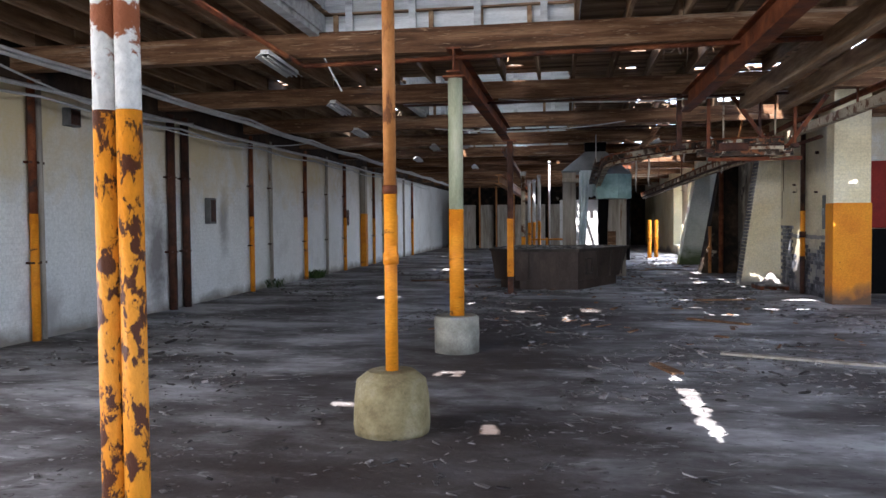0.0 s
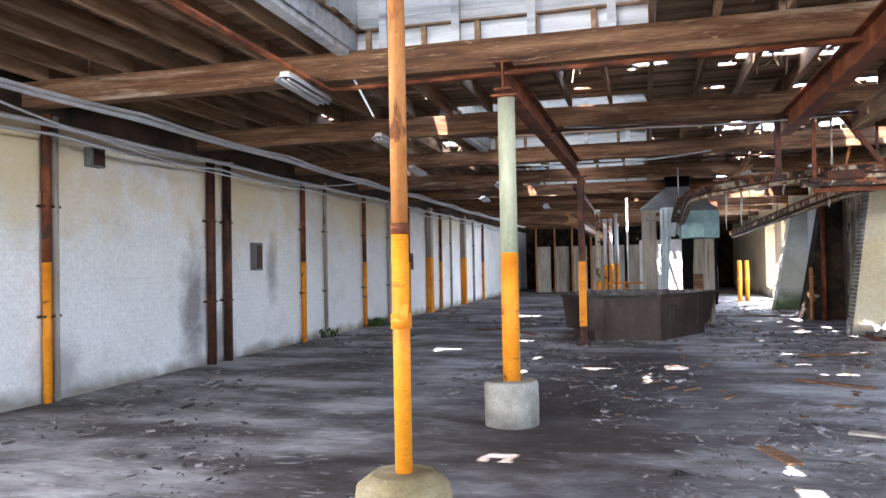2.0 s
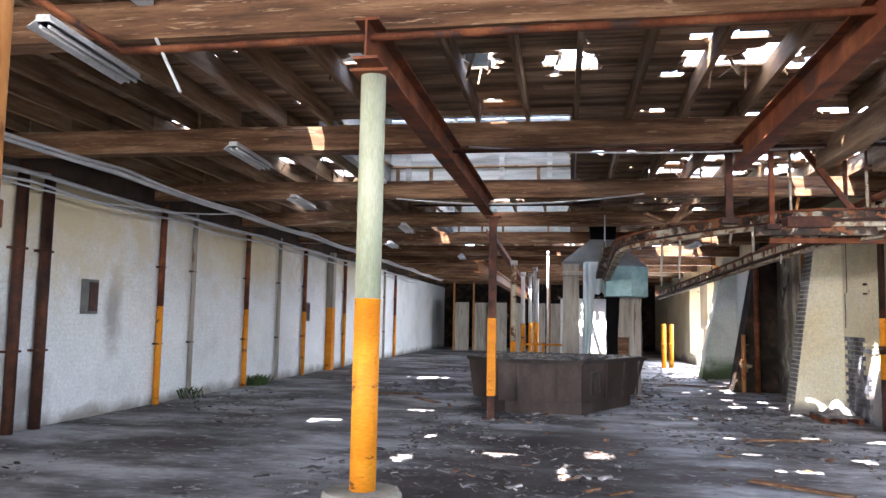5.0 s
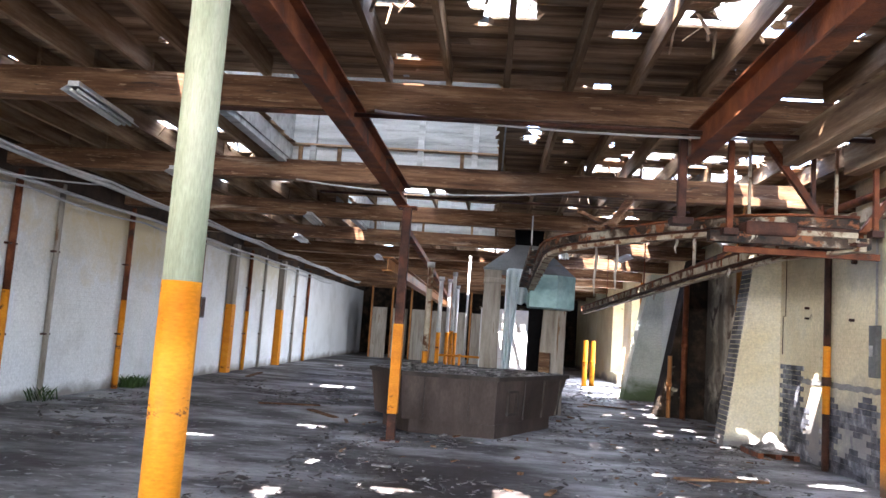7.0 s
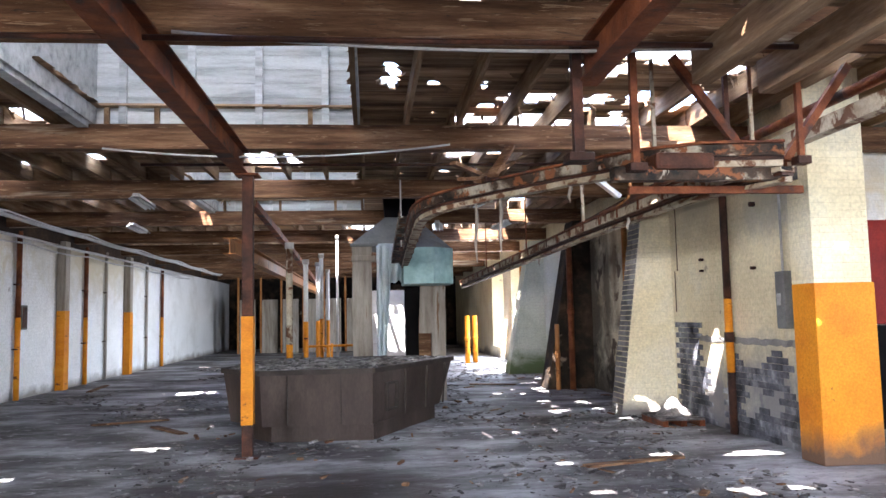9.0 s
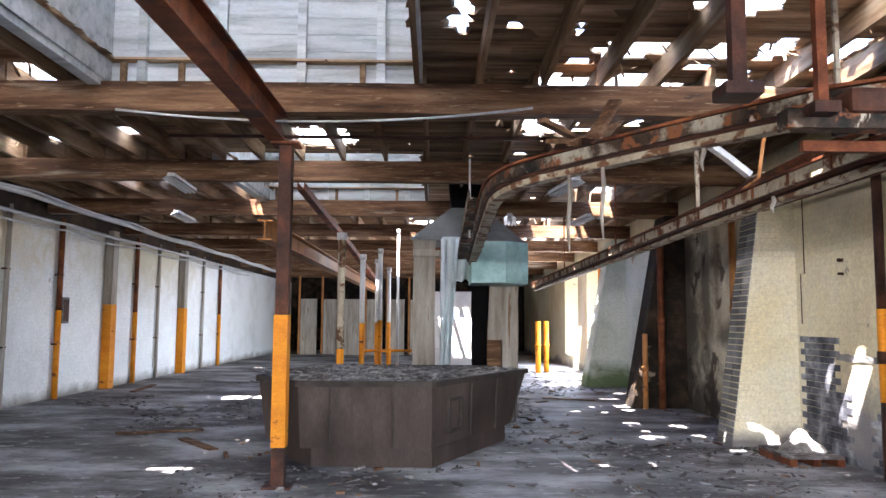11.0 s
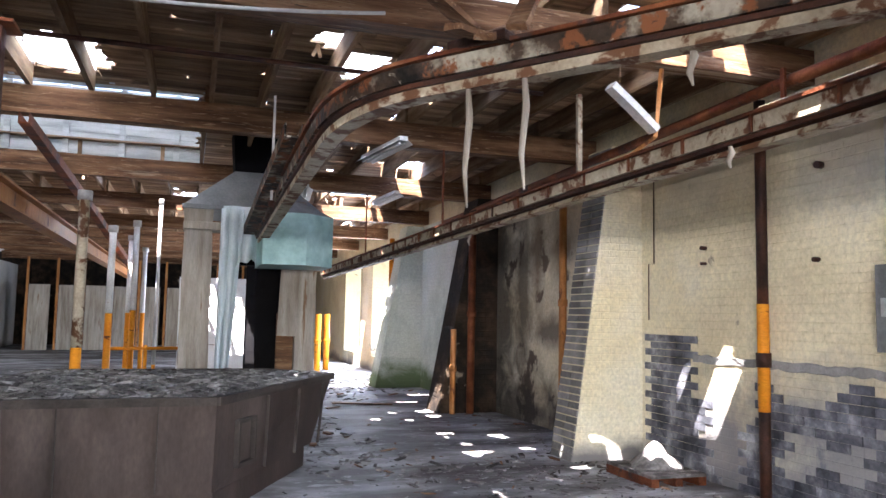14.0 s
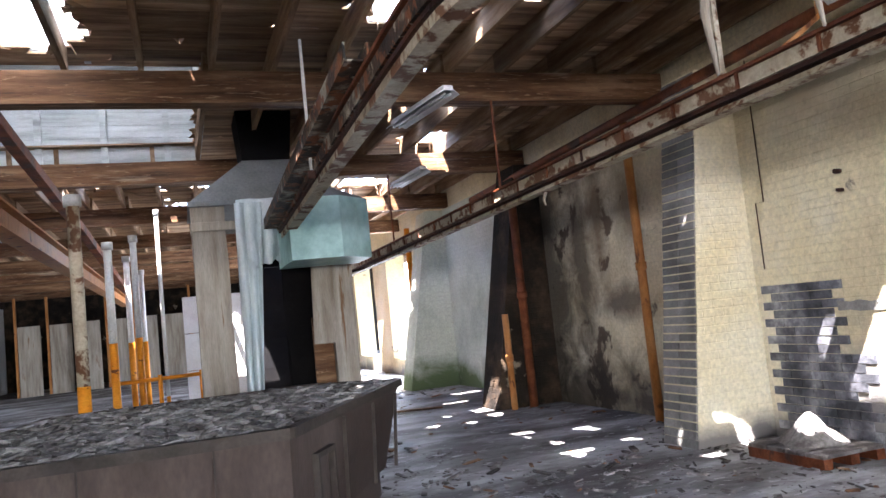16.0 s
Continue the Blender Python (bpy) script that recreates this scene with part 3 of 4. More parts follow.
# skylight wells with white boarded sides
for x0, x1, y0, y1 in SKYLIGHTS:
    sk = thing("skylight", "open boarded skylight well, flaking white paint", "skylight", "skylights", "structure", (x0, y1, DECK))
    W, D, H0, H1 = x1 - x0, y1 - y0, 0.8, 1.7
    for k in range(6):
        za, zb = -0.2 + k * (H0 + 0.2) / 6, -0.2 + (k + 1) * (H0 + 0.2) / 6 - 0.004
        part("board", boxed((-0.03, 0.01, za), (W + 0.03, 0.035, zb)), M_WHITEWD, sk)
    for k in range(16):
        ya, yb = -D * k / 16, -D * (k + 1) / 16 + 0.005
        za, zb = H0 + (H1 - H0) * k / 16, H0 + (H1 - H0) * (k + 1) / 16
        bm = bmesh.new()
        vs = [bm.verts.new(p) for p in ((-0.03, ya, za), (W + 0.03, ya, za), (W + 0.03, yb, zb), (-0.03, yb, zb), (-0.03, ya, za + 0.03), (W + 0.03, ya, za + 0.03), (W + 0.03, yb, zb + 0.03), (-0.03, yb, zb + 0.03))]
        for f in ((0, 1, 2, 3), (7, 6, 5, 4), (0, 4, 5, 1), (1, 5, 6, 2), (2, 6, 7, 3), (3, 7, 4, 0)):
            bm.faces.new([vs[q] for q in f])
        bmesh.ops.recalc_face_normals(bm, faces=bm.faces)
        part("roof_board", bm, M_WHITEWD, sk)
    for xx in (-0.035, W + 0.01):
        bm = bmesh.new()
        lo_ = [(0, 0.03, -0.2), (0, -D, -0.2), (0, -D, H1), (0, 0.03, H0)]
        vs = [bm.verts.new((xx + dx, p[1], p[2])) for dx in (0, 0.025) for p in lo_]
        for f in ((0, 1, 2, 3), (7, 6, 5, 4), (0, 4, 5, 1), (1, 5, 6, 2), (2, 6, 7, 3), (3, 7, 4, 0)):
            bm.faces.new([vs[q] for q in f])
        bmesh.ops.recalc_face_normals(bm, faces=bm.faces)
        part("cheek", bm, M_WHITEWD, sk)
    for k in range(3):
        xa = W * k / 3
        part("glazing", boxed((xa + 0.03, -D - 0.006, 0.02), (xa + W / 3 - 0.03, -D, H1 + 0.02)), M_GLAZE, sk, "dirty frosted pane")
        part("glazing_bar", boxed((xa - 0.028, -D - 0.03, 0.0), (xa + 0.028, -D + 0.03, H1)), M_WHITEWD, sk)
    part("glazing_bar", boxed((W - 0.028, -D - 0.03, 0.0), (W + 0.009, -D + 0.03, H1)), M_WHITEWD, sk)
    for xx in (0.25, 1.0, 1.75, 2.5):
        part("stud", boxed((xx, -0.06, -0.2), (xx + 0.08, 0.008, H0)), M_WHITEWD, sk)
    part("curb", boxed((-0.16, y0 - y1, -0.26), (-0.04, 0.0, -0.04), 0.006), M_WHITEWD, sk, "thick white timber curb")


# ---- steelwork ----
def girder(points, w=0.16, h=0.27, material=M_RUST, label="rust-red steel I-beam girder under the roof beams"):
    return tagged(mesh_ob("steel_girder", sweep(points, i_section(w, h)), material), label, "girder", "steel girders", "structure")


girder([(-1.2, 8.4, GIRD), (-1.15, 15.75, GIRD)])
girder([(1.85, 1.7, GIRD), (1.85, 12.3, GIRD)])
girder([(-1.35, 16.1, 2.28), (-1.35, 31.0, 2.28)], 0.15, 0.2, M_ORANGEWD, "low orange-brown steel beam on posts")
for x, y0, y1 in ((2.65, 5.2, 12.3), (3.27, 5.2, 12.5)):
    tagged(mesh_ob("timber_purlin", rough_box((x, y0, GIRD + 0.02), (x + 0.14, y1, BEAM0 - 0.002), 0.5, 0.006, int(x * 10)), M_WOODJ),
           "heavy brown timber purlin under the beams", "purlin", "purlins", "structure")


def column(x, y, r, split, top, low_mat, high_mat, label, foot=None, rng_seed=1):
    c = thing("column", label, "column", "steel columns", "", (x, y, 0))
    z0 = 0.0
    if foot:
        kind, rf, hf, m = foot
        bm = bmesh.new()
        prof = [(0, rf), (0.06, rf * 1.03), (hf * 0.6, rf), (hf * 0.85, rf * 0.93), (hf, rf * 0.62)] if kind == "round" else \
               [(0, rf), (hf * 0.5, rf * 1.01), (hf - 0.03, rf), (hf, rf * 0.92)]
        rings = []
        for z, rr in prof:
            rings.append([bm.verts.new(((rr * (1 + 0.05 * noise.noise((math.cos(a) * 1.4, math.sin(a) * 1.4, z * 4 + x))) * math.cos(a)),
                                        rr * (1 + 0.05 * noise.noise((math.cos(a) * 1.4, math.sin(a) * 1.4, z * 4 + x))) * math.sin(a), z)) for a in [2 * math.pi * k / 28 for k in range(28)]])
        for a, b in zip(rings, rings[1:]):
            for k in range(28):
                bm.faces.new((a[k], a[(k + 1) % 28], b[(k + 1) % 28], b[k])).smooth = True
        bm.faces.new(rings[-1])
        bm.faces.new(rings[0][::-1])
        part("footing", bm, m, c, "rounded cast concrete footing")
        z0 = hf - 0.02
    part("lower_shaft", tube([(0, 0, z0), (0, 0, split)], r, 20), low_mat, c, "yellow painted lower shaft")
    part("upper_shaft", tube([(0, 0, split), (0, 0, top)], r * 0.985, 20), high_mat, c)
    part("cap_plate", boxed((-r * 1.5, -r * 1.5, top), (r * 1.5, r * 1.5, top + 0.02)), M_RUST, c)
    return c


column(-1.22, 8.7, 0.085, 1.64, GIRD - 0.022, M_YELLOW, M_PALE, "round column, yellow below and pale green above", ("drum", 0.26, 0.42, M_CONC2))
column(-1.22, 5.32, 0.046, 1.72, BEAM0 + 0.2, M_YELLOW, M_ORANGEWD, "slim yellow pipe post in a rounded concrete footing", ("round", 0.27, 0.44, M_CONC))

ca = [o for o in bpy.data.objects if o.name.startswith("column") and abs(o.location.y - 5.32) < 0.01][0]
part("collar", tube([(0, 0, 1.2), (0, 0, 1.28)], 0.056, 20), M_YELLOW, ca)
part("collar", tube([(0, 0, 1.7), (0, 0, 1.76)], 0.053, 20), M_RUST, ca, "rusty pipe collar")
# plate added to mimic the sunlit spot on the yellow post
part("tag", boxed((0.0, -0.056, 1.26), (0.055, -0.05, 1.33), 0.002), M_YELLOW, ca, "small yellow plate standing in for a sunlit spot")
# twin pipe post with heavily chipped paint
tp = thing("twin_pipe_post", "two yellow and white pipes side by side, chipped to rust", "post", at=(-1.2, 1.93, 0))
for dx in (-0.034, 0.034):
    part("lower_pipe", tube([(dx, 0, 0), (dx, 0, 1.81)], 0.034, 20), M_YELLOW2, tp, "chipped yellow pipe")
    part("upper_pipe", tube([(dx, 0, 1.81), (dx, 0, BEAM1)], 0.0335, 20), M_PEEL, tp, "peeling white pipe")

# dark box column with a yellow sleeve
bc = thing("box_column", "dark rusted square steel column with a yellow sleeve", "column", "steel columns", at=(-1.085, 15.75, 0))
part("shaft", boxed((-0.06, -0.06, 0), (0.06, 0.06, GIRD - 0.02), 0.008), M_DARKST, bc)
part("sleeve", boxed((-0.066, -0.078, 0.36), (0.066, 0.07, 1.55), 0.006), M_YELLOW, bc, "yellow painted guard sleeve")
part("cap_plate", boxed((-0.13, -0.13, GIRD - 0.02), (0.13, 0.13, GIRD)), M_RUST, bc)
part("base_plate", boxed((-0.13, -0.13, 0), (0.13, 0.13, 0.02)), M_DARKST, bc)

# posts along the low beam
for x, y, r, split, top in ((-1.02, 19.6, 0.055, 1.1, 2.75), (-1.0, 22.6, 0.05, 1.45, 2.7), (-0.75, 23.6, 0.045, 1.5, 2.9), (-1.0, 26.2, 0.05, 1.45, 2.9),
                            (-0.9, 29.0, 0.05, 1.45, 2.9), (-0.45, 24.6, 0.03, 0.6, 3.4)):
    p = thing("pipe_post", "thin pipe post, pale above and yellow below", "post", "pipe posts", at=(x, y, 0))
    part("lower_pipe", tube([(0, 0, 0), (0, 0, split)], r, 14), M_YELLOW, p, "yellow painted pipe")
    part("upper_pipe", tube([(0, 0, split), (0, 0, top)], r * 0.98, 14), M_CREAMST if y < 20 else M_LAMP, p)
    part("collar", tube([(0, 0, top - 0.1), (0, 0, top)], r * 1.35, 14), M_CABLE, p)
rl = thing("guard_rail", "yellow pipe guard rail with two bars", "guard rail", at=(-1.0, 22.7, 0))
for z in (0.5, 0.95):
    part("bar", tube([(0, 0, z), (1.0, 0.2, z)], 0.025, 10), M_YELLOW, rl)
for x in (0.5, 1.0):
    part("upright", tube([(x, x * 0.2, 0), (x, x * 0.2, 1.0)], 0.028, 10), M_YELLOW, rl)
tagged(mesh_ob("sloping_rail", sweep([(-1.45, 18.6, 3.2), (-1.3, 23, 2.85), (-1.15, 28, 2.4)], u_section(0.1, 0.1)), M_RUST), "rusty sloping conveyor rail by the posts", "rail")


# ---- overhead conveyors ----
def track(name, pts, label, w=0.2, face=M_TRACK):
    t = thing(name, label, "conveyor", at=pts[0])
    o = Vector(pts[0])
    q = [Vector(p) - o for p in pts]
    part("channel", sweep(q, u_section(w, 0.085)), face, t, "rusted pressed steel channel")
    part("chain_strip", sweep([p + Vector((0, 0, -0.028)) for p in q], [(-w * 0.42, 0), (w * 0.42, 0), (w * 0.42, 0.024), (-w * 0.42, 0.024)]), M_DARKST, t, "black greasy chain strip")
    part("lower_rail", sweep([p + Vector((0, 0, -0.075)) for p in q], [(-0.05, 0), (0.05, 0), (0.05, 0.05), (-0.034, 0.034)]), M_CREAMST, t, "lower running rail")
    for a, e in zip(q, q[1:]):
        n = max(1, int((e - a).length / 0.55))
        for k in range(n):
            p = a.lerp(e, (k + 0.5) / n)
            part("bolt", boxed((-w / 2 - 0.014, -0.01, 0.0), (-w / 2 - 0.002, 0.01, 0.1), 0, Matrix.Translation(p) @ Matrix.Rotation(math.atan2((e - a).y, (e - a).x) - math.pi / 2, 4, "Z")), M_RUST, t)
    part("edge_rail", sweep([p + Vector((0, 0, 0.09)) for p in q], [(-w / 2 - 0.02, 0), (w / 2 + 0.02, 0), (w / 2 + 0.02, 0.02), (-w / 2 - 0.02, 0.02)]), M_RUST, t)
    return t


def arc(a, b, c, n=7):
    a, b, c = Vector(a), Vector(b), Vector(c)
    return [(1 - s) ** 2 * a + 2 * s * (1 - s) * b + s * s * c for s in [k / n for k in range(n + 1)]]


track("wall_conveyor", [(3.35, 12.3, 2.52), (2.95, 13.2, 2.5), (2.85, 16, 2.46), (2.72, 21, 2.36), (2.58, 25.8, 2.26)], "long overhead conveyor rail, cream paint rusting", 0.16, M_CREAMST)
track("bent_conveyor", [(0.88, 20.3, 2.42), (0.84, 17.6, 2.5), (0.82, 15.6, 2.56)] + arc((0.82, 15.2, 2.57), (0.84, 14.55, 2.6), (1.2, 14.25, 2.63)) + [(1.55, 13.9, 2.66), (1.98, 13.4, 2.68), (2.4, 12.72, 2.66), (2.75, 12.4, 2.64), (3.3, 12.3, 2.63)],
      "bent overhead conveyor track, blackened and rusted", 0.17)
gs = thing("track_splice", "splintered timber and steel splice over the conveyor bend", "splice", at=(1.4, 14.1, 2.74))
for k, (dx, dy, dz, tilt, turn, L_) in enumerate(((0.0, 0.0, 0.05, 8, -50, 0.75), (0.08, 0.05, 0.13, 24, -38, 0.7), (-0.1, 0.02, 0.1, -14, -60, 0.6), (0.12, -0.1, 0.2, 40, -30, 0.55))):
    part("plank", rough_box((-0.045, -L_ / 2, 0), (0.045, L_ / 2, 0.03), 0.2, 0.006, 60 + k), M_WOODB, gs, "broken brown plank").matrix_local = pose(dx, dy, dz, tilt, 6, turn)
part("gusset", boxed((-0.16, -0.16, 0.0), (0.16, 0.16, 0.05), 0.008, pose(0, 0, 0, 0, 0, 35)), M_DARKST, gs, "dark steel gusset plate")
tagged(mesh_ob("loose_track_rail", sweep([(0.72, 20.2, 2.43), (0.7, 17.6, 2.57), (0.7, 15.95, 2.68)], u_section(0.13, 0.1)), M_TRACK), "loose rusty rail lying along the conveyor", "rail")
for x, y, z0, z1, m, w in ((1.75, 12.2, 2.6, 3.42, M_DARKST, 0.07), (2.2, 12.3, 2.55, 3.42, M_RUST, 0.05), (2.5, 12.7, 2.55, 3.5, M_CREAMST, 0.025),
                        (3.0, 12.5, 2.6, 3.42, M_DARKST, 0.035), (3.25, 12.6, 2.6, 3.42, M_CREAMST, 0.025), (3.45, 12.28, 2.6, 3.42, M_RUST, 0.04),
                        (2.83, 15.9, 2.5, 3.2, M_CREAMST, 0.035), (2.8, 19.1, 2.45, 3.42, M_RUST, 0.02),
                        (0.72, 17.6, 2.45, 3.42, M_CABLE, 0.02), (2.7, 22.7, 2.4, 3.42, M_RUST, 0.02)):
    hg = thing("hanger", "rusted steel hanger holding the conveyor", "hanger", "conveyor hangers", at=(x, y, z0))
    part("rod", boxed((-w / 2, -w / 2, 0), (w / 2, w / 2, z1 - z0)), m, hg)
    part("clamp", boxed((-w * 1.3, -w * 1.3, -0.03), (w * 1.3, w * 1.3, 0.03), 0.005), M_DARKST, hg)
cb = thing("overhead_trestle", "rusted steel trestle carrying the conveyors", "trestle", at=(1.95, 12.4, 2.47))
part("cross_bar", boxed((0.1, -0.06, 0), (1.5, 0.06, 0.1), 0.004), M_TRACK, cb, "yellowed steel cross bar")
part("cross_bar", boxed((0.3, 0.2, -0.06), (1.7, 0.25, 0.0), 0.004), M_RUST, cb)
part("gear_box", boxed((0.4, -0.1, 0.072), (0.85, 0.14, 0.2), 0.03), M_DARKST, cb, "dark drive box")
part("brace", sweep([(1.4, 0, 0.1), (2.0, 0.02, 0.9)], [(-0.03, -0.03), (0.03, -0.03), (0.03, 0.03), (-0.03, 0.03)]), M_RUST, cb)
part("brace", sweep([(1.2, 0, 0.1), (0.6, 0.02, 0.95)], [(-0.03, -0.03), (0.03, -0.03), (0.03, 0.03), (-0.03, 0.03)]), M_RUST, cb)


def fluorescent(x, y, z, rz, label="white fluorescent strip fixture, unlit", tilt=0.0):
    f = thing("strip_light", label, "strip light", "strip lights", at=(x, y, z))
    f.rotation_euler = (radians(tilt), 0, radians(rz))
    part("housing", boxed((-0.05, -0.6, 0), (0.05, 0.6, 0.05), 0.01), M_LAMP, f)
    part("reflector", sweep([(0, -0.6, 0.0), (0, 0.6, 0.0)], [(-0.11, -0.035), (-0.105, -0.035), (-0.05, 0.0), (0.05, 0.0), (0.105, -0.035), (0.11, -0.035), (0.05, 0.012), (-0.05, 0.012)]), M_LAMP, f)
    for dx in (-0.03, 0.03):
        part("tube", tube([(dx, -0.57, -0.025), (dx, 0.57, -0.025)], 0.013, 8), M_LAMP, f)


tagged(mesh_ob("dangling_batten", sweep([(2.7, 15.25, 3.05), (2.88, 15.26, 2.92), (3.06, 15.27, 2.78)], [(-0.045, 0), (0.045, 0), (0.045, 0.05), (-0.045, 0.05)]), M_LAMP), "white batten dangling between the conveyors", "batten")
tagged(mesh_ob("conveyor_brace", sweep([(2.83, 15.94, 2.58), (3.05, 15.9, 2.6), (3.3, 15.6, 2.85), (3.44, 15.72, 3.42)], [(-0.015, -0.015), (0.015, -0.015), (0.015, 0.015), (-0.015, 0.015)]), M_ORANGEWD), "rusty bent brace over the conveyor", "brace")
for x, y, z, L_, s in ((1.28, 14.12, 2.6, 0.6, 1), (1.48, 13.92, 2.62, 0.55, 2), (2.0, 13.4, 2.64, 0.18, 3), (2.75, 14.1, 2.42, 0.12, 4), (2.8, 18.2, 2.38, 0.15, 5)):
    tagged(mesh_ob("hanging_rag", tube([(x, y, z), (x + 0.012, y, z - L_ * 0.3), (x - 0.006, y + 0.01, z - L_ * 0.7), (x + 0.004, y, z - L_)], [0.012, 0.018, 0.014, 0.005], 7), M_POST),
           "ragged grey strip hanging from the conveyor", "rag", "hanging rags")
for x, y, rz in ((2.1, 19.2, 8), (1.7, 22.7, -6), (3.0, 22.7, 4)):
    fluorescent(x, y, BEAM0 - 0.052, rz)
for x, y in ((-3.3, 8.7), (-3.6, 12.2), (-4.2, 15.7), (-3.2, 19.2), (-4.3, 22.7), (-3.0, 26.2)):
    fluorescent(x, y, BEAM0 - 0.052, 4)

# ---- counter ----
ct = thing("trough_counter", "large brown panelled trough counter heaped with debris", "counter", at=(0, 16.6, 0))
TOPZ = 0.875
rim = [(-1.08, 0.0), (0.3, 0.0), (1.53, 2.25), (0.9, 2.9), (-1.3, 2.9), (-1.65, 0.75)]
low = [(-1.05, 0.05), (0.29, 0.04), (1.3, 2.05), (0.65, 2.6), (-1.2, 2.6), (-1.55, 0.75)]
plinth = [(-0.95, 0.14), (0.3, 0.06), (1.22, 1.95), (0.55, 2.4), (-1.1, 2.4), (-1.42, 0.8)]
for i in range(6):
    j = (i + 1) % 6
    bm = bmesh.new()
    a, b, c, d = [Vector((*p, z)) for p, z in ((low[i], 0.2), (low[j], 0.2), (rim[j], TOPZ), (rim[i], TOPZ))]
    n = (b - a).cross(d - a).normalized() * 0.03
    vs = [bm.verts.new(v) for v in (a, b, c, d, a - n, b - n, c - n, d - n)]
    for f in ((0, 1, 2, 3), (7, 6, 5, 4), (0, 4, 5, 1), (1, 5, 6, 2), (2, 6, 7, 3), (3, 7, 4, 0)):
        bm.faces.new([vs[k] for k in f])
    bmesh.ops.recalc_face_normals(bm, faces=bm.faces)
    part("side_panel", bm, M_COUNTER, ct, "brown side panel")
    bm = sweep([Vector((*rim[i], TOPZ - 0.05)), Vector((*rim[j], TOPZ - 0.05))], [(-0.03, 0), (0.03, 0), (0.03, 0.06), (-0.03, 0.06)])
    part("rim", bm, M_EDGE, ct, "dark worn rim")


def prism(pts, z0, z1):
    bm = bmesh.new()
    lo_ = [bm.verts.new((*p, z0)) for p in pts]
    hi_ = [bm.verts.new((*p, z1)) for p in pts]
    n = len(pts)
    for k in range(n):
        bm.faces.new((lo_[k], lo_[(k + 1) % n], hi_[(k + 1) % n], hi_[k]))
    bm.faces.new(lo_[::-1])
    bm.faces.new(hi_)
    return bm


part("plinth", prism(plinth, 0.0, 0.195), M_COUNTER, ct, "recessed brown plinth")
part("top", prism([(x * 0.97, y * 0.98 + 0.04) for x, y in rim], TOPZ - 0.05, TOPZ - 0.005), M_DUST, ct, "grey top covered in debris")
hatch = bmesh.new()
mm = Matrix.Translation((0.3, 0, 0)) @ Matrix.Rotation(math.atan2(2.25, 1.23), 4, "Z")
for lo_, hi_ in (((0.33, -0.03, 0.32), (0.36, 0.012, 0.68)), ((0.62, -0.03, 0.32), (0.65, 0.012, 0.68)), ((0.36, -0.03, 0.65), (0.62, 0.012, 0.68)), ((0.36, -0.03, 0.32), (0.62, 0.012, 0.35))):
    box(hatch, lo_, hi_, 0, mm)
part("hatch_frame", hatch, M_EDGE, ct, "small rectangular hatch frame")

for d in (0.85, 1.5, 2.1):
    bm = bmesh.new()
    box(bm, (d, -0.022, 0.24), (d + 0.012, 0.004, TOPZ - 0.06), 0, mm @ Matrix.Rotation(0.1 * d / 2.7, 4, "X"))
    part("panel_seam", bm, M_EDGE, ct)
for x in (-0.75, -0.1):
    part("panel_seam", boxed((x, -0.004, 0.22), (x + 0.01, 0.03, TOPZ - 0.05)), M_EDGE, ct)

# ---- hood booth ----
hd = thing("extraction_hood", "grey sheet metal hood with teal skirt on posts", "hood", at=(0.85, 20.9, 0))


def taper(base, top):
    """A closed solid between two rings of corners."""
    bm = bmesh.new()
    lo_, hi_ = [bm.verts.new(p) for p in base], [bm.verts.new(p) for p in top]
    n = len(lo_)
    for k in range(n):
        bm.faces.new((lo_[k], lo_[(k + 1) % n], hi_[(k + 1) % n], hi_[k]))
    bm.faces.new(lo_[::-1])
    bm.faces.new(hi_)
    bmesh.ops.recalc_face_normals(bm, faces=bm.faces)
    return bm


part("canopy", taper([(-0.9, -0.2, 2.82), (0.9, -0.2, 2.74), (0.9, 1.3, 2.74), (-0.9, 1.3, 2.82)], [(-0.25, 0.3, 3.38), (0.25, 0.3, 3.38), (0.25, 0.8, 3.38), (-0.25, 0.8, 3.38)]), M_TIN, hd, "sloped grey sheet canopy")
part("eave_edge", boxed((-0.91, -0.215, 2.775), (0.1, -0.195, 2.83), 0.004), M_TIN, hd, "folded sheet edge")
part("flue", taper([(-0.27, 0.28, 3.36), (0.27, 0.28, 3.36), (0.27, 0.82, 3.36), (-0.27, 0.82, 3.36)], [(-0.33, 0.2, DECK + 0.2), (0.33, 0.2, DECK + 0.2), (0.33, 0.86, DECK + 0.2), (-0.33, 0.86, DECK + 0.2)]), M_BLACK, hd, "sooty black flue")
# front teal box with a creased face and a small sloped roof
foot = [(0.0, -1.1), (0.5, -1.14), (0.86, -0.82), (0.86, -0.1), (0.0, -0.1)]
part("skirt", taper([(x, y, 2.06) for x, y in foot], [(x, y, 2.67) for x, y in foot]), M_TEAL, hd, "pale teal creased skirt box")
part("skirt_roof", taper([(x, y, 2.673) for x, y in foot], [(0.3 + (x - 0.3) * 0.35, -0.5 + (y + 0.5) * 0.35, 2.86) for x, y in foot]), M_TIN, hd, "small grey sheet roof")
for lo_, hi_ in (((-0.88, -0.12, 0), (-0.53, 0.2, 2.78)), ((0.53, -0.1, 0), (0.79, 0.18, 2.74)), ((-0.86, 1.0, 0), (-0.62, 1.22, 2.78)), ((0.6, 1.0, 0), (0.82, 1.22, 2.74))):
    part("post", rough_box(lo_, hi_, 0.3, 0.008, int(lo_[0] * 100)), M_POST, hd, "weathered grey post")
part("capital", boxed((-0.89, -0.14, 2.52), (-0.42, 0.22, 2.62), 0.01), M_POST, hd)
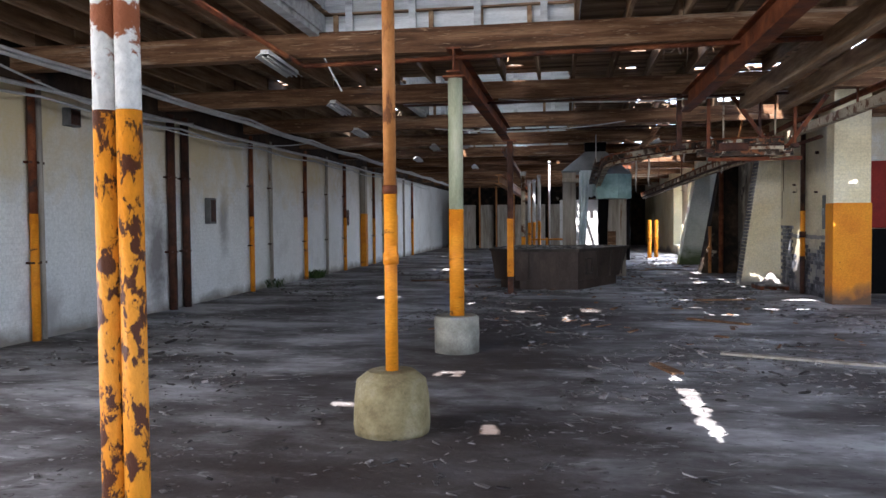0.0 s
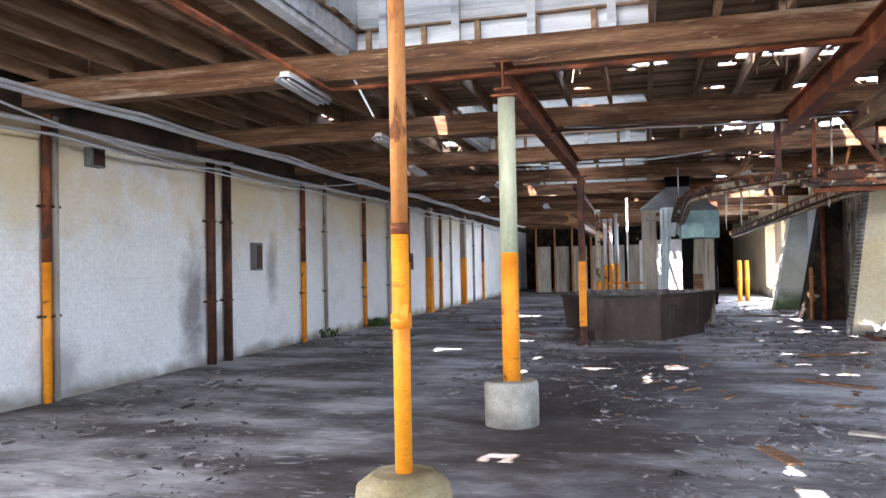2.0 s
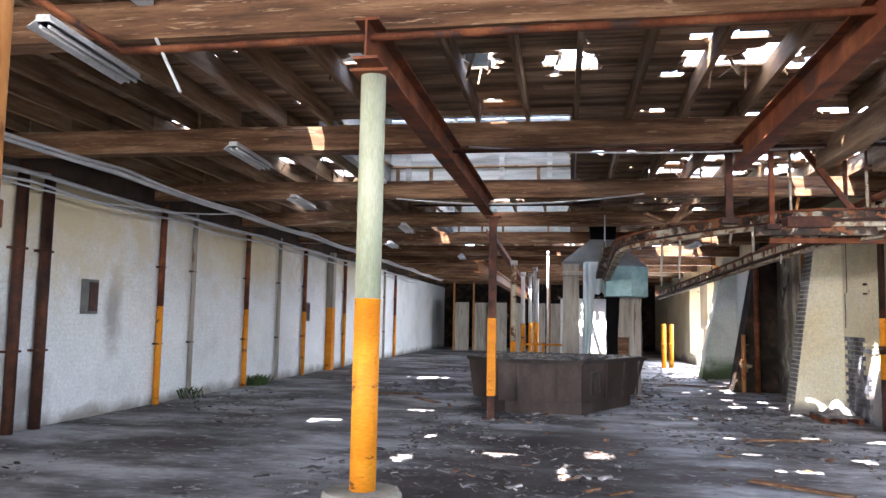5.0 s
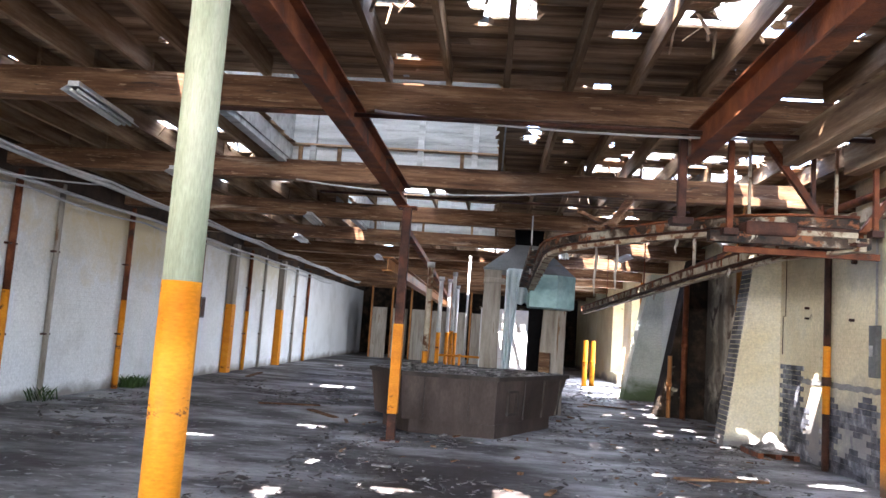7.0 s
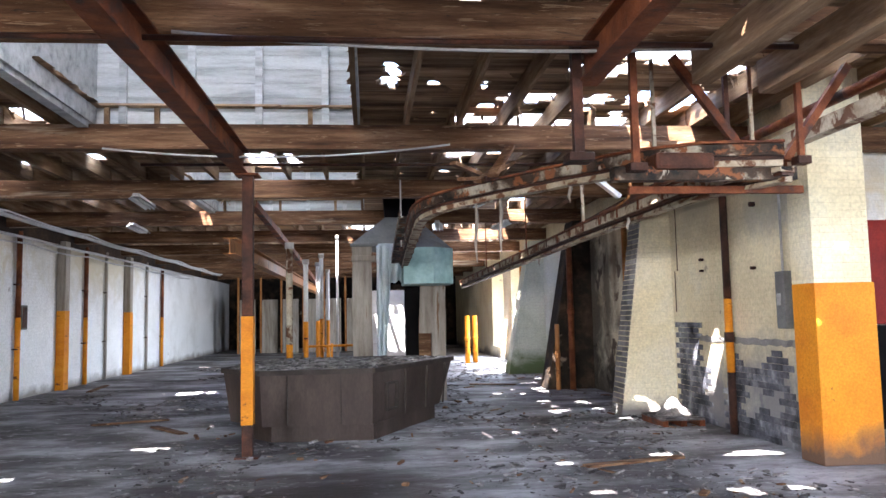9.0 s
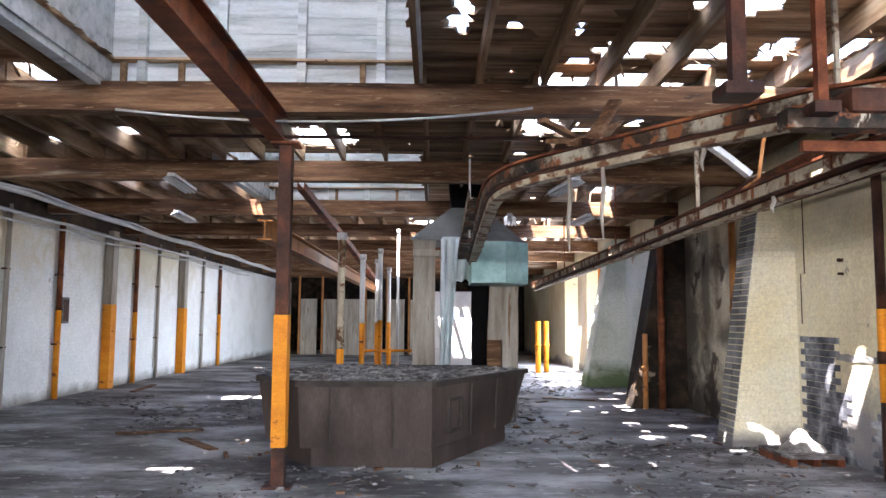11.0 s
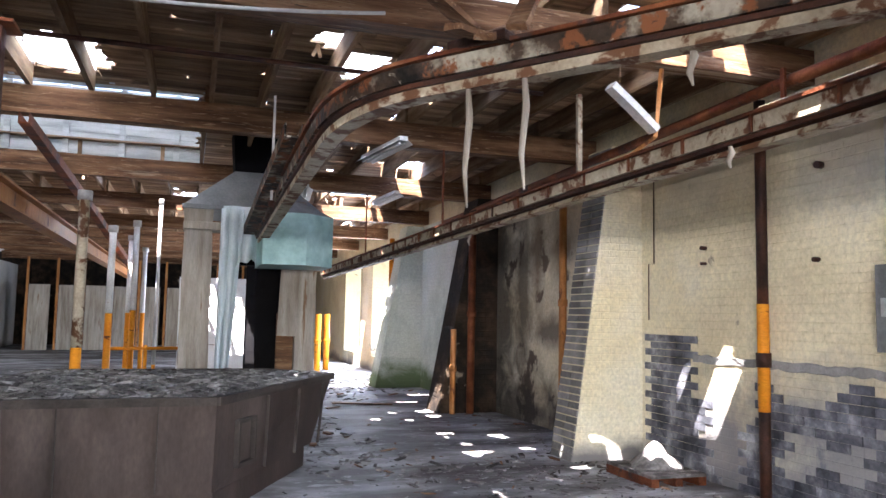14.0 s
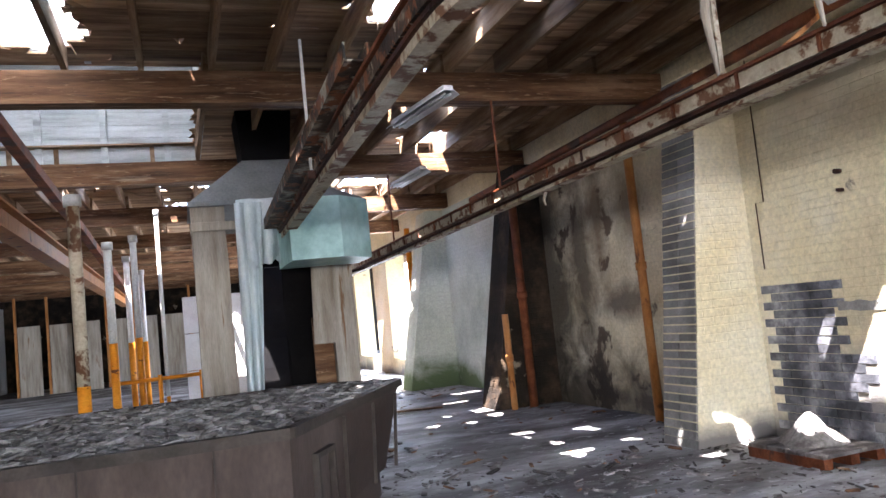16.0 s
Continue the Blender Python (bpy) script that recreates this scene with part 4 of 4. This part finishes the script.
part("hanging_board", boxed((0.26, -0.13, 1.22), (0.5, -0.1, 2.3), 0.006, pose(0, 0, 0, 0, 2, 0)), M_POST, hd, "tan board hanging beside the post")
part("brown_panel", boxed((0.3, -0.08, 0), (0.52, -0.04, 1.5), 0.006), M_WOODB, hd, "dark brown lower board")
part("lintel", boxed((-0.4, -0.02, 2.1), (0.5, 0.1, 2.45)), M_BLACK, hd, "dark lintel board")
# black sheet fills the gap where the booth interior is only dark
part("black_sheet", rough_box((0.08, 0.3, 0.0), (0.6, 0.33, 2.3), 0.3, 0.02, 17), M_BLACK, hd, "black sheet standing in for the dark booth interior")


def cloth(name, x0, x1, y, z0, z1, material, label, parent, taper=0.5, seed=0):
    bm = bmesh.new()
    nx_, nz_ = 14, 16
    rows = []
    for j in range(nz_ + 1):
        s = j / nz_
        z = z1 + (z0 - z1) * s
        w = 1 - taper * s
        row = []
        for i in range(nx_ + 1):
            u = i / nx_
            x = x0 + (x1 - x0) * (0.5 + (u - 0.5) * w) - 0.15 * s * taper
            row.append(bm.verts.new((x, y + 0.06 * math.sin(u * 14 + seed) * (0.4 + s) + 0.05 * noise.noise((u * 3, s * 3, seed)), z + 0.1 * noise.noise((u * 4, 7, seed)) * s)))
        rows.append(row)
    for a, b in zip(rows, rows[1:]):
        for i in range(nx_):
            bm.faces.new((a[i], a[i + 1], b[i + 1], b[i])).smooth = True
    ob = part(name, bm, material, parent, label)
    so = ob.modifiers.new("thick", "SOLIDIFY")
    so.thickness = 0.006
    return ob


cloth("tarp", -0.42, 0.1, -0.27, 2.12, 2.82, M_TARP, "torn pale grey tarp", hd, 0.25, 1.0)
cloth("tarp_strip", -0.44, -0.16, -0.3, 0.72, 2.78, M_TARP, "long hanging strip of pale tarp", hd, 0.45, 2.2)

# ---- right wall: buttresses, pillar end, pipes ----
def buttress(y0, y1, xb, xt, top, material, label):
    b = thing("buttress", label, "buttress", "wall buttresses", "structure", (RIGHT, y0, 0))
    bm = bmesh.new()
    d, w = xb - RIGHT, y1 - y0
    e = xt - RIGHT
    pts = [(d, 0, 0), (-0.002, 0, 0), (-0.002, 0, top), (e, 0, top), (d, w, 0), (-0.002, w, 0), (-0.002, w, top), (e, w, top)]
    vs = [bm.verts.new(p) for p in pts]
    for f in ((0, 1, 2, 3), (7, 6, 5, 4), (0, 3, 7, 4), (1, 5, 6, 2), (3, 2, 6, 7), (0, 4, 5, 1)):
        bm.faces.new([vs[k] for k in f])
    bmesh.ops.recalc_face_normals(bm, faces=bm.faces)
    part("core", bm, material, b)
    return b


B1 = buttress(18.1, 18.6, 3.95, 4.42, 3.4, M_CREAM, "battered brick buttress, cream face and bare grey edge")
B2 = buttress(22.2, 22.8, 3.8, 4.42, 3.4, M_SOOT_AND_SHADE, "battered brick buttress, black with soot")
B3 = buttress(26.4, 27.0, 3.8, 4.42, 3.4, M_MOSS, "battered brick buttress, pale paint greened at the foot")
setting("wall_soot_bay", boxed((RIGHT - 0.03, 18.603, 0), (RIGHT - 0.003, 22.197, 3.4)), M_SOOTBAY, "sooted wall bay with flaking paint", "wall")
setting("wall_moss_bay", boxed((RIGHT - 0.03, 22.803, 0), (RIGHT - 0.003, 26.397, 3.4)), M_MOSS, "pale wall bay greened near the floor", "wall")
setting("wall_pier", boxed((4.6, 14.1, -0.1), (5.2, 14.5, 4.2), 0.008), M_CREAM, "cream painted brick pier ending the wall", "wall")
setting("wall_end_paint", boxed((4.585, 14.08, 0), (5.215, 14.48, 1.76), 0.012), M_ORANGE, "orange painted pier foot, scuffed and chipped", "wall")
cbm = thing("cream_channel", "cream painted steel channel hung along the wall top", "channel", kind="structure", at=(4.3, 8.0, 3.06))
part("web", sweep([(0, 0, 0), (0, 7.6, -0.02)], u_section(0.12, 0.14)), M_CREAMST, cbm)
for y in (0.7, 4.2, 7.4):
    part("hanger_hook", boxed((-0.012, y - 0.02, 0.1), (0.012, y + 0.02, 0.37)), M_RUST, cbm, "rusty hanger strap")
rp = thing("wall_pipe", "vertical dark pipe with a yellow band on the wall", "pipe", "wall pipes", at=(4.68, 16.1, 0))
for z0, z1, r, m in ((0, 0.75, 0.048, M_DARKST), (0.75, 1.65, 0.05, M_YELLOW), (1.65, 3.4, 0.047, M_DARKST)):
    part("pipe_length", tube([(0, 0, z0), (0, 0, z1)], r, 14), m, rp)
part("joint", tube([(0, 0, 1.12), (0, 0, 1.24)], 0.062, 14), M_DARKST, rp)
for x, y, r, m, top in ((4.6, 19.6, 0.05, M_ORANGEWD, 3.3), (4.0, 22.1, 0.045, M_ORANGEWD, 1.3), (4.3, 22.12, 0.06, M_RUST, 3.0), (4.55, 28.2, 0.06, M_YELLOW, 3.3), (3.35, 31.2, 0.08, M_YELLOW, 1.5), (3.65, 31.6, 0.08, M_YELLOW, 1.5)):
    rp = thing("wall_pipe", "upright orange-yellow pipe beside the wall", "pipe", "wall pipes", at=(x, y, 0))
    part("pipe_length", tube([(0, 0, 0), (0, 0, top)], r, 14), m, rp)
    part("joint", tube([(0, 0, top * 0.5), (0, 0, top * 0.5 + 0.09)], r * 1.25, 14), m, rp)
eb = thing("switch_box", "narrow grey switch box on the wall", "switch box", at=(RIGHT - 0.06, 14.9, 1.3))
part("case", boxed((-0.05, -0.09, 0), (0.056, 0.09, 0.62), 0.01), M_BOX, eb)
part("handle", boxed((-0.08, -0.02, 0.25), (-0.05, 0.02, 0.38), 0.004), M_CABLE, eb)
part("conduit", tube([(0, 0, 0.62), (0, 0, 1.7)], 0.014, 8), M_CABLE, eb)
rd = thing("red_door", "dark red panel door hung in the cross wall", "door", kind="structure", at=(6.2, 15.99, 0))
part("leaf", boxed((-0.7, -0.05, 1.3), (0.7, -0.003, 2.6), 0.01), M_RED, rd)
# black panel stands in for the dark opening below the red one
part("dark_leaf", boxed((-0.7, -0.05, 0.02), (0.7, -0.003, 1.29), 0.01), M_BLACK, rd)
pl = thing("pallet", "low broken brick-edged pallet by the wall", "pallet", at=(4.35, 17.2, 0))
for k in range(4):
    part("slat", boxed((-0.29, -0.38 + k * 0.2, 0.08), (0.29, -0.205 + k * 0.2, 0.11), 0.004), M_RUBBLE, pl)
for dx in (-0.25, 0.0, 0.25):
    part("bearer", boxed((dx - 0.04, -0.38, 0.0), (dx + 0.04, 0.4, 0.078)), M_RUST, pl)

hp = bmesh.new()
rings = []
for z, r_ in ((0.112, 0.26), (0.15, 0.22), (0.22, 0.13), (0.3, 0.07), (0.34, 0.02)):
    rings.append([hp.verts.new((4.38 + r_ * (1 + 0.35 * noise.noise((math.cos(a), math.sin(a), z * 9))) * math.cos(a), 17.25 + r_ * (1 + 0.35 * noise.noise((math.cos(a), math.sin(a), z * 9 + 4))) * math.sin(a), z))
                  for a in [2 * math.pi * k / 18 for k in range(18)]])
for a, b in zip(rings, rings[1:]):
    for k in range(18):
        hp.faces.new((a[k], a[(k + 1) % 18], b[(k + 1) % 18], b[k]))
hp.faces.new(rings[-1])
hp.faces.new(rings[0][::-1])
tagged(mesh_ob("plaster_heap", hp, M_DUST), "small heap of pale plaster rubble on the pallet", "rubble heap")
setting("wall_band", rough_box((RIGHT - 0.016, 14.5, 1.1), (RIGHT - 0.003, 17.2, 1.17), 0.1, 0.012, 77), M_MORTAR, "dark flaked mortar band along the wall", "trim")
tagged(mesh_ob("wall_conduit", tube([(RIGHT - 0.015, 17.95, 1.5), (RIGHT - 0.015, 17.95, 2.1), (RIGHT - 0.015, 17.85, 2.1), (RIGHT - 0.015, 17.85, 3.4)], 0.006, 6), M_DARKST), "thin stepped conduit on the wall", "conduit", kind="structure")
for y, z, r_ in ((17.0, 2.2, 0.02), (17.0, 2.05, 0.015), (15.6, 2.0, 0.02), (15.55, 2.75, 0.03)):
    tagged(mesh_ob("wall_stub", tube([(RIGHT - 0.06, y, z), (RIGHT - 0.001, y, z)], r_, 8), M_DARKST), "small rusty bolt stub in the wall", "bolt", "wall bolts")

# pipes along the right
for pts, r, m, lab in (([(4.38, 6, 3.36), (4.38, 15.6, 3.35), (4.45, 24, 3.2)], 0.05, M_RUST, "rusty pipe under the roof"),
                       ([(4.52, 14.52, 2.95), (4.3, 22, 2.9)], 0.035, M_DARKST, "dark pipe under the roof"),
                       ([(-2.9, 4.0, 3.3), (-2.95, 8.5, 3.3), (1.9, 8.5, 3.36), (3.6, 8.5, 3.36)], 0.028, M_RUST, "thin rusted sprinkler pipe"),
                       ([(-2.5, 11.95, 3.34), (3.4, 11.95, 3.34)], 0.02, M_DARKST, "thin rusted sprinkler pipe"),
                       ([(-2.6, 16.9, 3.5), (3.0, 16.9, 3.5)], 0.02, M_DARKST, "thin rusted sprinkler pipe")):
    tagged(mesh_ob("overhead_pipe", tube(pts, r, 10), m), lab, "pipe", "overhead pipes", "structure")


# ---- left wall: pipes, conduits, boxes ----
def wall_pipe_left(y, r, split, top, lowm, highm, lab):
    p = thing("wall_pipe", lab, "pipe", "left wall pipes", at=(LEFT + r + 0.02, y, 0))
    if split > 0:
        part("lower_pipe", tube([(0, 0, 0), (0, 0, split)], r, 12), lowm, p)
    part("upper_pipe", tube([(0, 0, split), (0, 0, top)], r * 0.97, 12), highm, p)
    for z in (1.0, 2.3):
        part("bracket", boxed((-r - 0.015, -r * 1.5, z), (r * 0.6, r * 1.5, z + 0.03)), M_DARKST, p)


for y in (5.4, 8.95, 15.95, 19.5, 23.2, 26.9, 34.0):
    wall_pipe_left(y, 0.055, 1.65, 3.4, M_YELLOW, M_RUST, "pipe on the wall, yellow below and brown above")
for y in (12.45, 12.95):
    wall_pipe_left(y, 0.075, 0.0, 3.4, M_DARKST, M_DARKST, "dark rusted downpipe on the wall")
for y in (9.1, 17.1, 21.4, 28.4, 32.2):
    wall_pipe_left(y, 0.045, 0.0, 3.4, M_CABLE, M_POST, "grey conduit pipe on the white wall")
for y in (25.4, 30.2):
    pi = thing("wall_post", "boxed wall post, yellow below and cream above", "post", "wall posts", at=(LEFT + 0.1, y, 0))
    part("lower_box", boxed((-0.095, -0.14, 0), (0.1, 0.14, 1.8), 0.01), M_YELLOW, pi)
    part("upper_box", boxed((-0.095, -0.135, 1.8), (0.095, 0.135, 3.4), 0.01), M_POST, pi)
for y, z in ((14.0, 1.75), (23.4, 1.65), (9.8, 3.0)):
    bx = thing("wall_box", "small grey metal box on the wall", "switch box", "wall boxes", at=(LEFT + 0.06, y, z))
    s = 0.5 if z < 2 else 0.25
    part("case", boxed((-0.056, -0.13, -s / 2), (0.06, 0.13, s / 2), 0.01), M_BOX, bx)
    part("cover", boxed((0.061, -0.1, -s * 0.42), (0.072, 0.1, s * 0.42), 0.004), M_DARKST, bx)
for x, z, r, s in ((-5.3, 3.2, 0.035, 0.02), (-5.22, 3.24, 0.02, 0.05), (-6.3, 3.18, 0.03, 0.02), (-6.4, 3.1, 0.018, 0.06)):
    pts = []
    for k in range(121):
        y = BACK + 0.3 + (36 - BACK) * k / 120
        pts.append((x + 0.03 * math.sin(y * 0.7), y, z - s * abs(math.sin((y - BEAMS[0]) / BAY * math.pi))))
    tagged(mesh_ob("overhead_conduit", tube(pts, r, 8), M_CABLE), "long pale conduit slung along the wall", "conduit", "conduits", "structure")
for a, b, sag in (((-6.3, 8.7, 3.2), (-5.3, 15.7, 3.2), 0.3), ((-5.3, 5.2, 3.3), (-6.2, 12.2, 3.2), 0.25), ((-2.6, 15.5, 3.4), (1.2, 15.5, 3.45), 0.12), ((-1.0, 12.0, 3.4), (3.5, 12.0, 3.4), 0.1),
                  ((-2.7, 8.5, 3.38), (-2.5, 8.5, 3.0), 0.0)):
    a, b = Vector(a), Vector(b)
    tagged(mesh_ob("cable", tube([a.lerp(b, k / 16) - Vector((0, 0, sag * 4 * (k / 16) * (1 - k / 16))) for k in range(17)], 0.012, 6), M_CABLE), "slack pale electric cable", "cable", "cables")

# ---- far partitions ----
rng = random.Random(9)
for k in range(9):
    x = -5.5 + k * 0.95
    pn = thing("partition_panel", "pale upright partition panel in the dim far end", "panel", "far partition panels", at=(x, 42.0 + 0.3 * (k % 2), 0))
    part("sheet", boxed((0, 0, 0.0), (0.7, 0.04, 2.4), 0.005), M_POST, pn)
    part("upright", boxed((-0.1, -0.02, 0.0), (-0.02, 0.06, 3.4)), M_ORANGEWD, pn)
bp_ = thing("white_board_panel", "white sheet panel standing behind the hood", "panel", "far partition panels", at=(-0.15, 29.0, 0))
for z in (0.0, 0.76, 1.52):
    part("sheet", boxed((0, 0, z + 0.004), (1.45, 0.05, z + 0.75), 0.005), M_LAMP, bp_)
part("foot_rail", boxed((0, -0.1, 0), (1.45, -0.003, 0.06)), M_POST, bp_)
# added sheet and rail; their black paints the unlit background
cu = thing("dark_background_sheet", "black sheet added for the dark background beside the white panel", "curtain", at=(1.32, 29.1, 0))
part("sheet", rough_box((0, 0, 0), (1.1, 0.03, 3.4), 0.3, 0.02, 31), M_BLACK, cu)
part("rail", boxed((-0.05, -0.02, 3.4), (1.15, 0.05, BEAM0 + 0.1)), M_RUST, cu)

# ---- debris ----
def chips(name, n, area, size, material, label, cat, z=lambda x, y: 0.0, seed=1, keep=lambda x, y: True):
    r_ = random.Random(seed)
    v, f = [], []
    while n > 0:
        x, y = r_.uniform(area[0], area[1]), r_.uniform(area[2], area[3])
        n -= 1
        if not keep(x, y):
            continue
        s = size * r_.choice((0.4, 0.6, 1.0, 1.0, 1.8))
        a = r_.uniform(0, math.pi)
        L_, W_, H_ = s * r_.uniform(0.6, 2.6), s * r_.uniform(0.3, 0.9), s * r_.uniform(0.08, 0.3)
        t = r_.uniform(-0.25, 0.25)
        i0 = len(v)
        for px in (-1, 1):
            for py in (-1, 1):
                for pz in (0, 1):
                    lx, ly = px * L_ / 2 * r_.uniform(0.7, 1.1), py * W_ / 2 * r_.uniform(0.7, 1.1)
                    v.append((x + lx * math.cos(a) - ly * math.sin(a), y + lx * math.sin(a) + ly * math.cos(a), z(x, y) + pz * H_ + abs(t) * L_ * 0.3 * (px + 1)))
        for q in ((0, 1, 3, 2), (4, 6, 7, 5), (0, 4, 5, 1), (2, 3, 7, 6), (0, 2, 6, 4), (1, 5, 7, 3)):
            f.append([i0 + k for k in q])
    me_ = bpy.data.meshes.new(name)
    me_.from_pydata(v, [], f)
    me_.materials.append(material)
    return tagged(new(name, me_), label, cat, kind="stuff")


def floor_z(x, y):
    return 0.012 * noise.noise((x * 0.7, y * 0.7, 0)) + 0.008 * noise.noise((x * 3, y * 3, 5)) - 0.002


def litter(x, y):
    return noise.noise((x * 0.45, y * 0.3, 2)) + 0.25 * noise.noise((x * 2, y * 2, 9)) > (-0.05 if x > -0.5 else 0.12)


chips("floor_debris", 9000, (-6.5, 4.6, 6.5, 32), 0.042, M_RUBBLE, "scattered paint flakes, splinters and dirt", "debris", floor_z, 3, litter)
chips("floor_grit", 9000, (-4, 4.6, 1.0, 20), 0.022, M_RUBBLE, "fine grit and crumbs on the concrete", "debris", floor_z, 5, litter)
chips("wood_splinters", 260, (-2, 4.6, 9, 26), 0.05, M_WOODB, "broken roof board splinters on the floor", "debris", floor_z, 8)


def in_rim(x, y):
    y -= 16.6
    if not 0.06 < y < 2.8:
        return False
    right_x = 0.3 + 0.547 * y if y < 2.25 else 1.53 - 0.97 * (y - 2.25)
    left_x = -1.08 - 0.76 * y if y < 0.75 else -1.65 + 0.165 * (y - 0.75)
    return left_x + 0.04 < x < right_x - 0.04


chips("counter_debris", 7000, (-1.85, 1.6, 16.62, 19.5), 0.04, M_DUST, "crumbled plaster and splinters on the counter", "debris", lambda x, y: TOPZ - 0.008, 6, in_rim)
for x, y, rz, L_ in ((2.6, 8.4, 75, 1.9), (2.2, 11.5, 60, 0.9), (1.0, 7.8, 20, 0.5), (2.9, 14.6, 110, 1.2), (-2.5, 18, 40, 0.9), (-3.3, 19, 120, 1.1), (2.9, 23.5, 80, 1.0), (-5.9, 25.3, 3, 1.4)):
    tagged(mesh_ob("fallen_board", boxed((-0.06, -L_ / 2, 0.006), (0.06, L_ / 2, 0.03), 0.004, pose(x, y, 0.004, 1.2, 0, rz)), M_POST if L_ > 1.5 else M_WOODB),
           "loose fallen board lying on the floor", "board", "fallen boards")
rng = random.Random(12)
for x, y, n in ((LEFT + 0.15, 20.0, 70), (LEFT + 0.12, 17.0, 15)):
    bm = bmesh.new()
    for _ in range(n * 3):
        a, h = rng.uniform(0, 6.28), rng.uniform(0.08, 0.25)
        p = Vector((x + rng.uniform(-0.12, 0.2), y + rng.uniform(-0.3, 0.3), 0))
        d = Vector((math.cos(a), math.sin(a), 0))
        s = d.cross(Vector((0, 0, 1))) * 0.008
        vs = [bm.verts.new(q) for q in (p - s, p + s, p + d * h * 0.3 + Vector((0, 0, h * 0.7)) + s * 1.4, p + d * h * 0.6 + Vector((0, 0, h)))]
        bm.faces.new(vs)
    tagged(mesh_ob("weed_clump", bm, M_GRASS), "small green weeds growing at the wall foot", "weeds", kind="stuff")

# ---- bricks: flaked patch of the right wall, bare edge of the buttress ----
bk = boxed((-0.012, 0.002, 0.002), (0.02, 0.222, 0.072), 0.0)
bme = bpy.data.meshes.new("brick")
bk.to_mesh(bme)
bk.free()
bme.materials.append(M_BLUEBRICK)
rng = random.Random(21)
for row in range(18):
    z = row * 0.075
    for k in range(15):
        y = 14.55 + k * 0.225 + (0.1125 if row % 2 else 0)
        rag_ = noise.noise((y * 1.9, z * 1.9, 8.0))
        bare = (0.35 - z) * 0.8 + rag_ * 0.9 + 0.12 if y < 17.05 else (1.26 + 0.3 * rag_ - z)
        if bare < 0 or (y < 17.05 and z > 1.02) or y > 17.86:
            continue
        ob = new("brick", bme)
        ob.parent = wr
        ob.location = (RIGHT + rng.uniform(-0.002, 0.006), y, z)
bme = bpy.data.meshes.new("edge_brick")
slope = math.atan2(4.42 - 3.95, 3.4)
bk = boxed((-0.012, 0.004, 0.005), (0.02, 0.236, 0.068))
bk.to_mesh(bme)
bk.free()
bme.materials.append(M_GREYBRICK)
for row in range(44):
    z = row * 0.077
    for k in range(2):
        ob = new("brick", bme)
        ob.parent = B1
        ob.location = (3.95 - RIGHT + (4.42 - 3.95) * z / 3.4 + rng.uniform(-0.006, 0.004), 0.005 + 0.245 * k, z)
        ob.rotation_euler = (0, slope, 0)
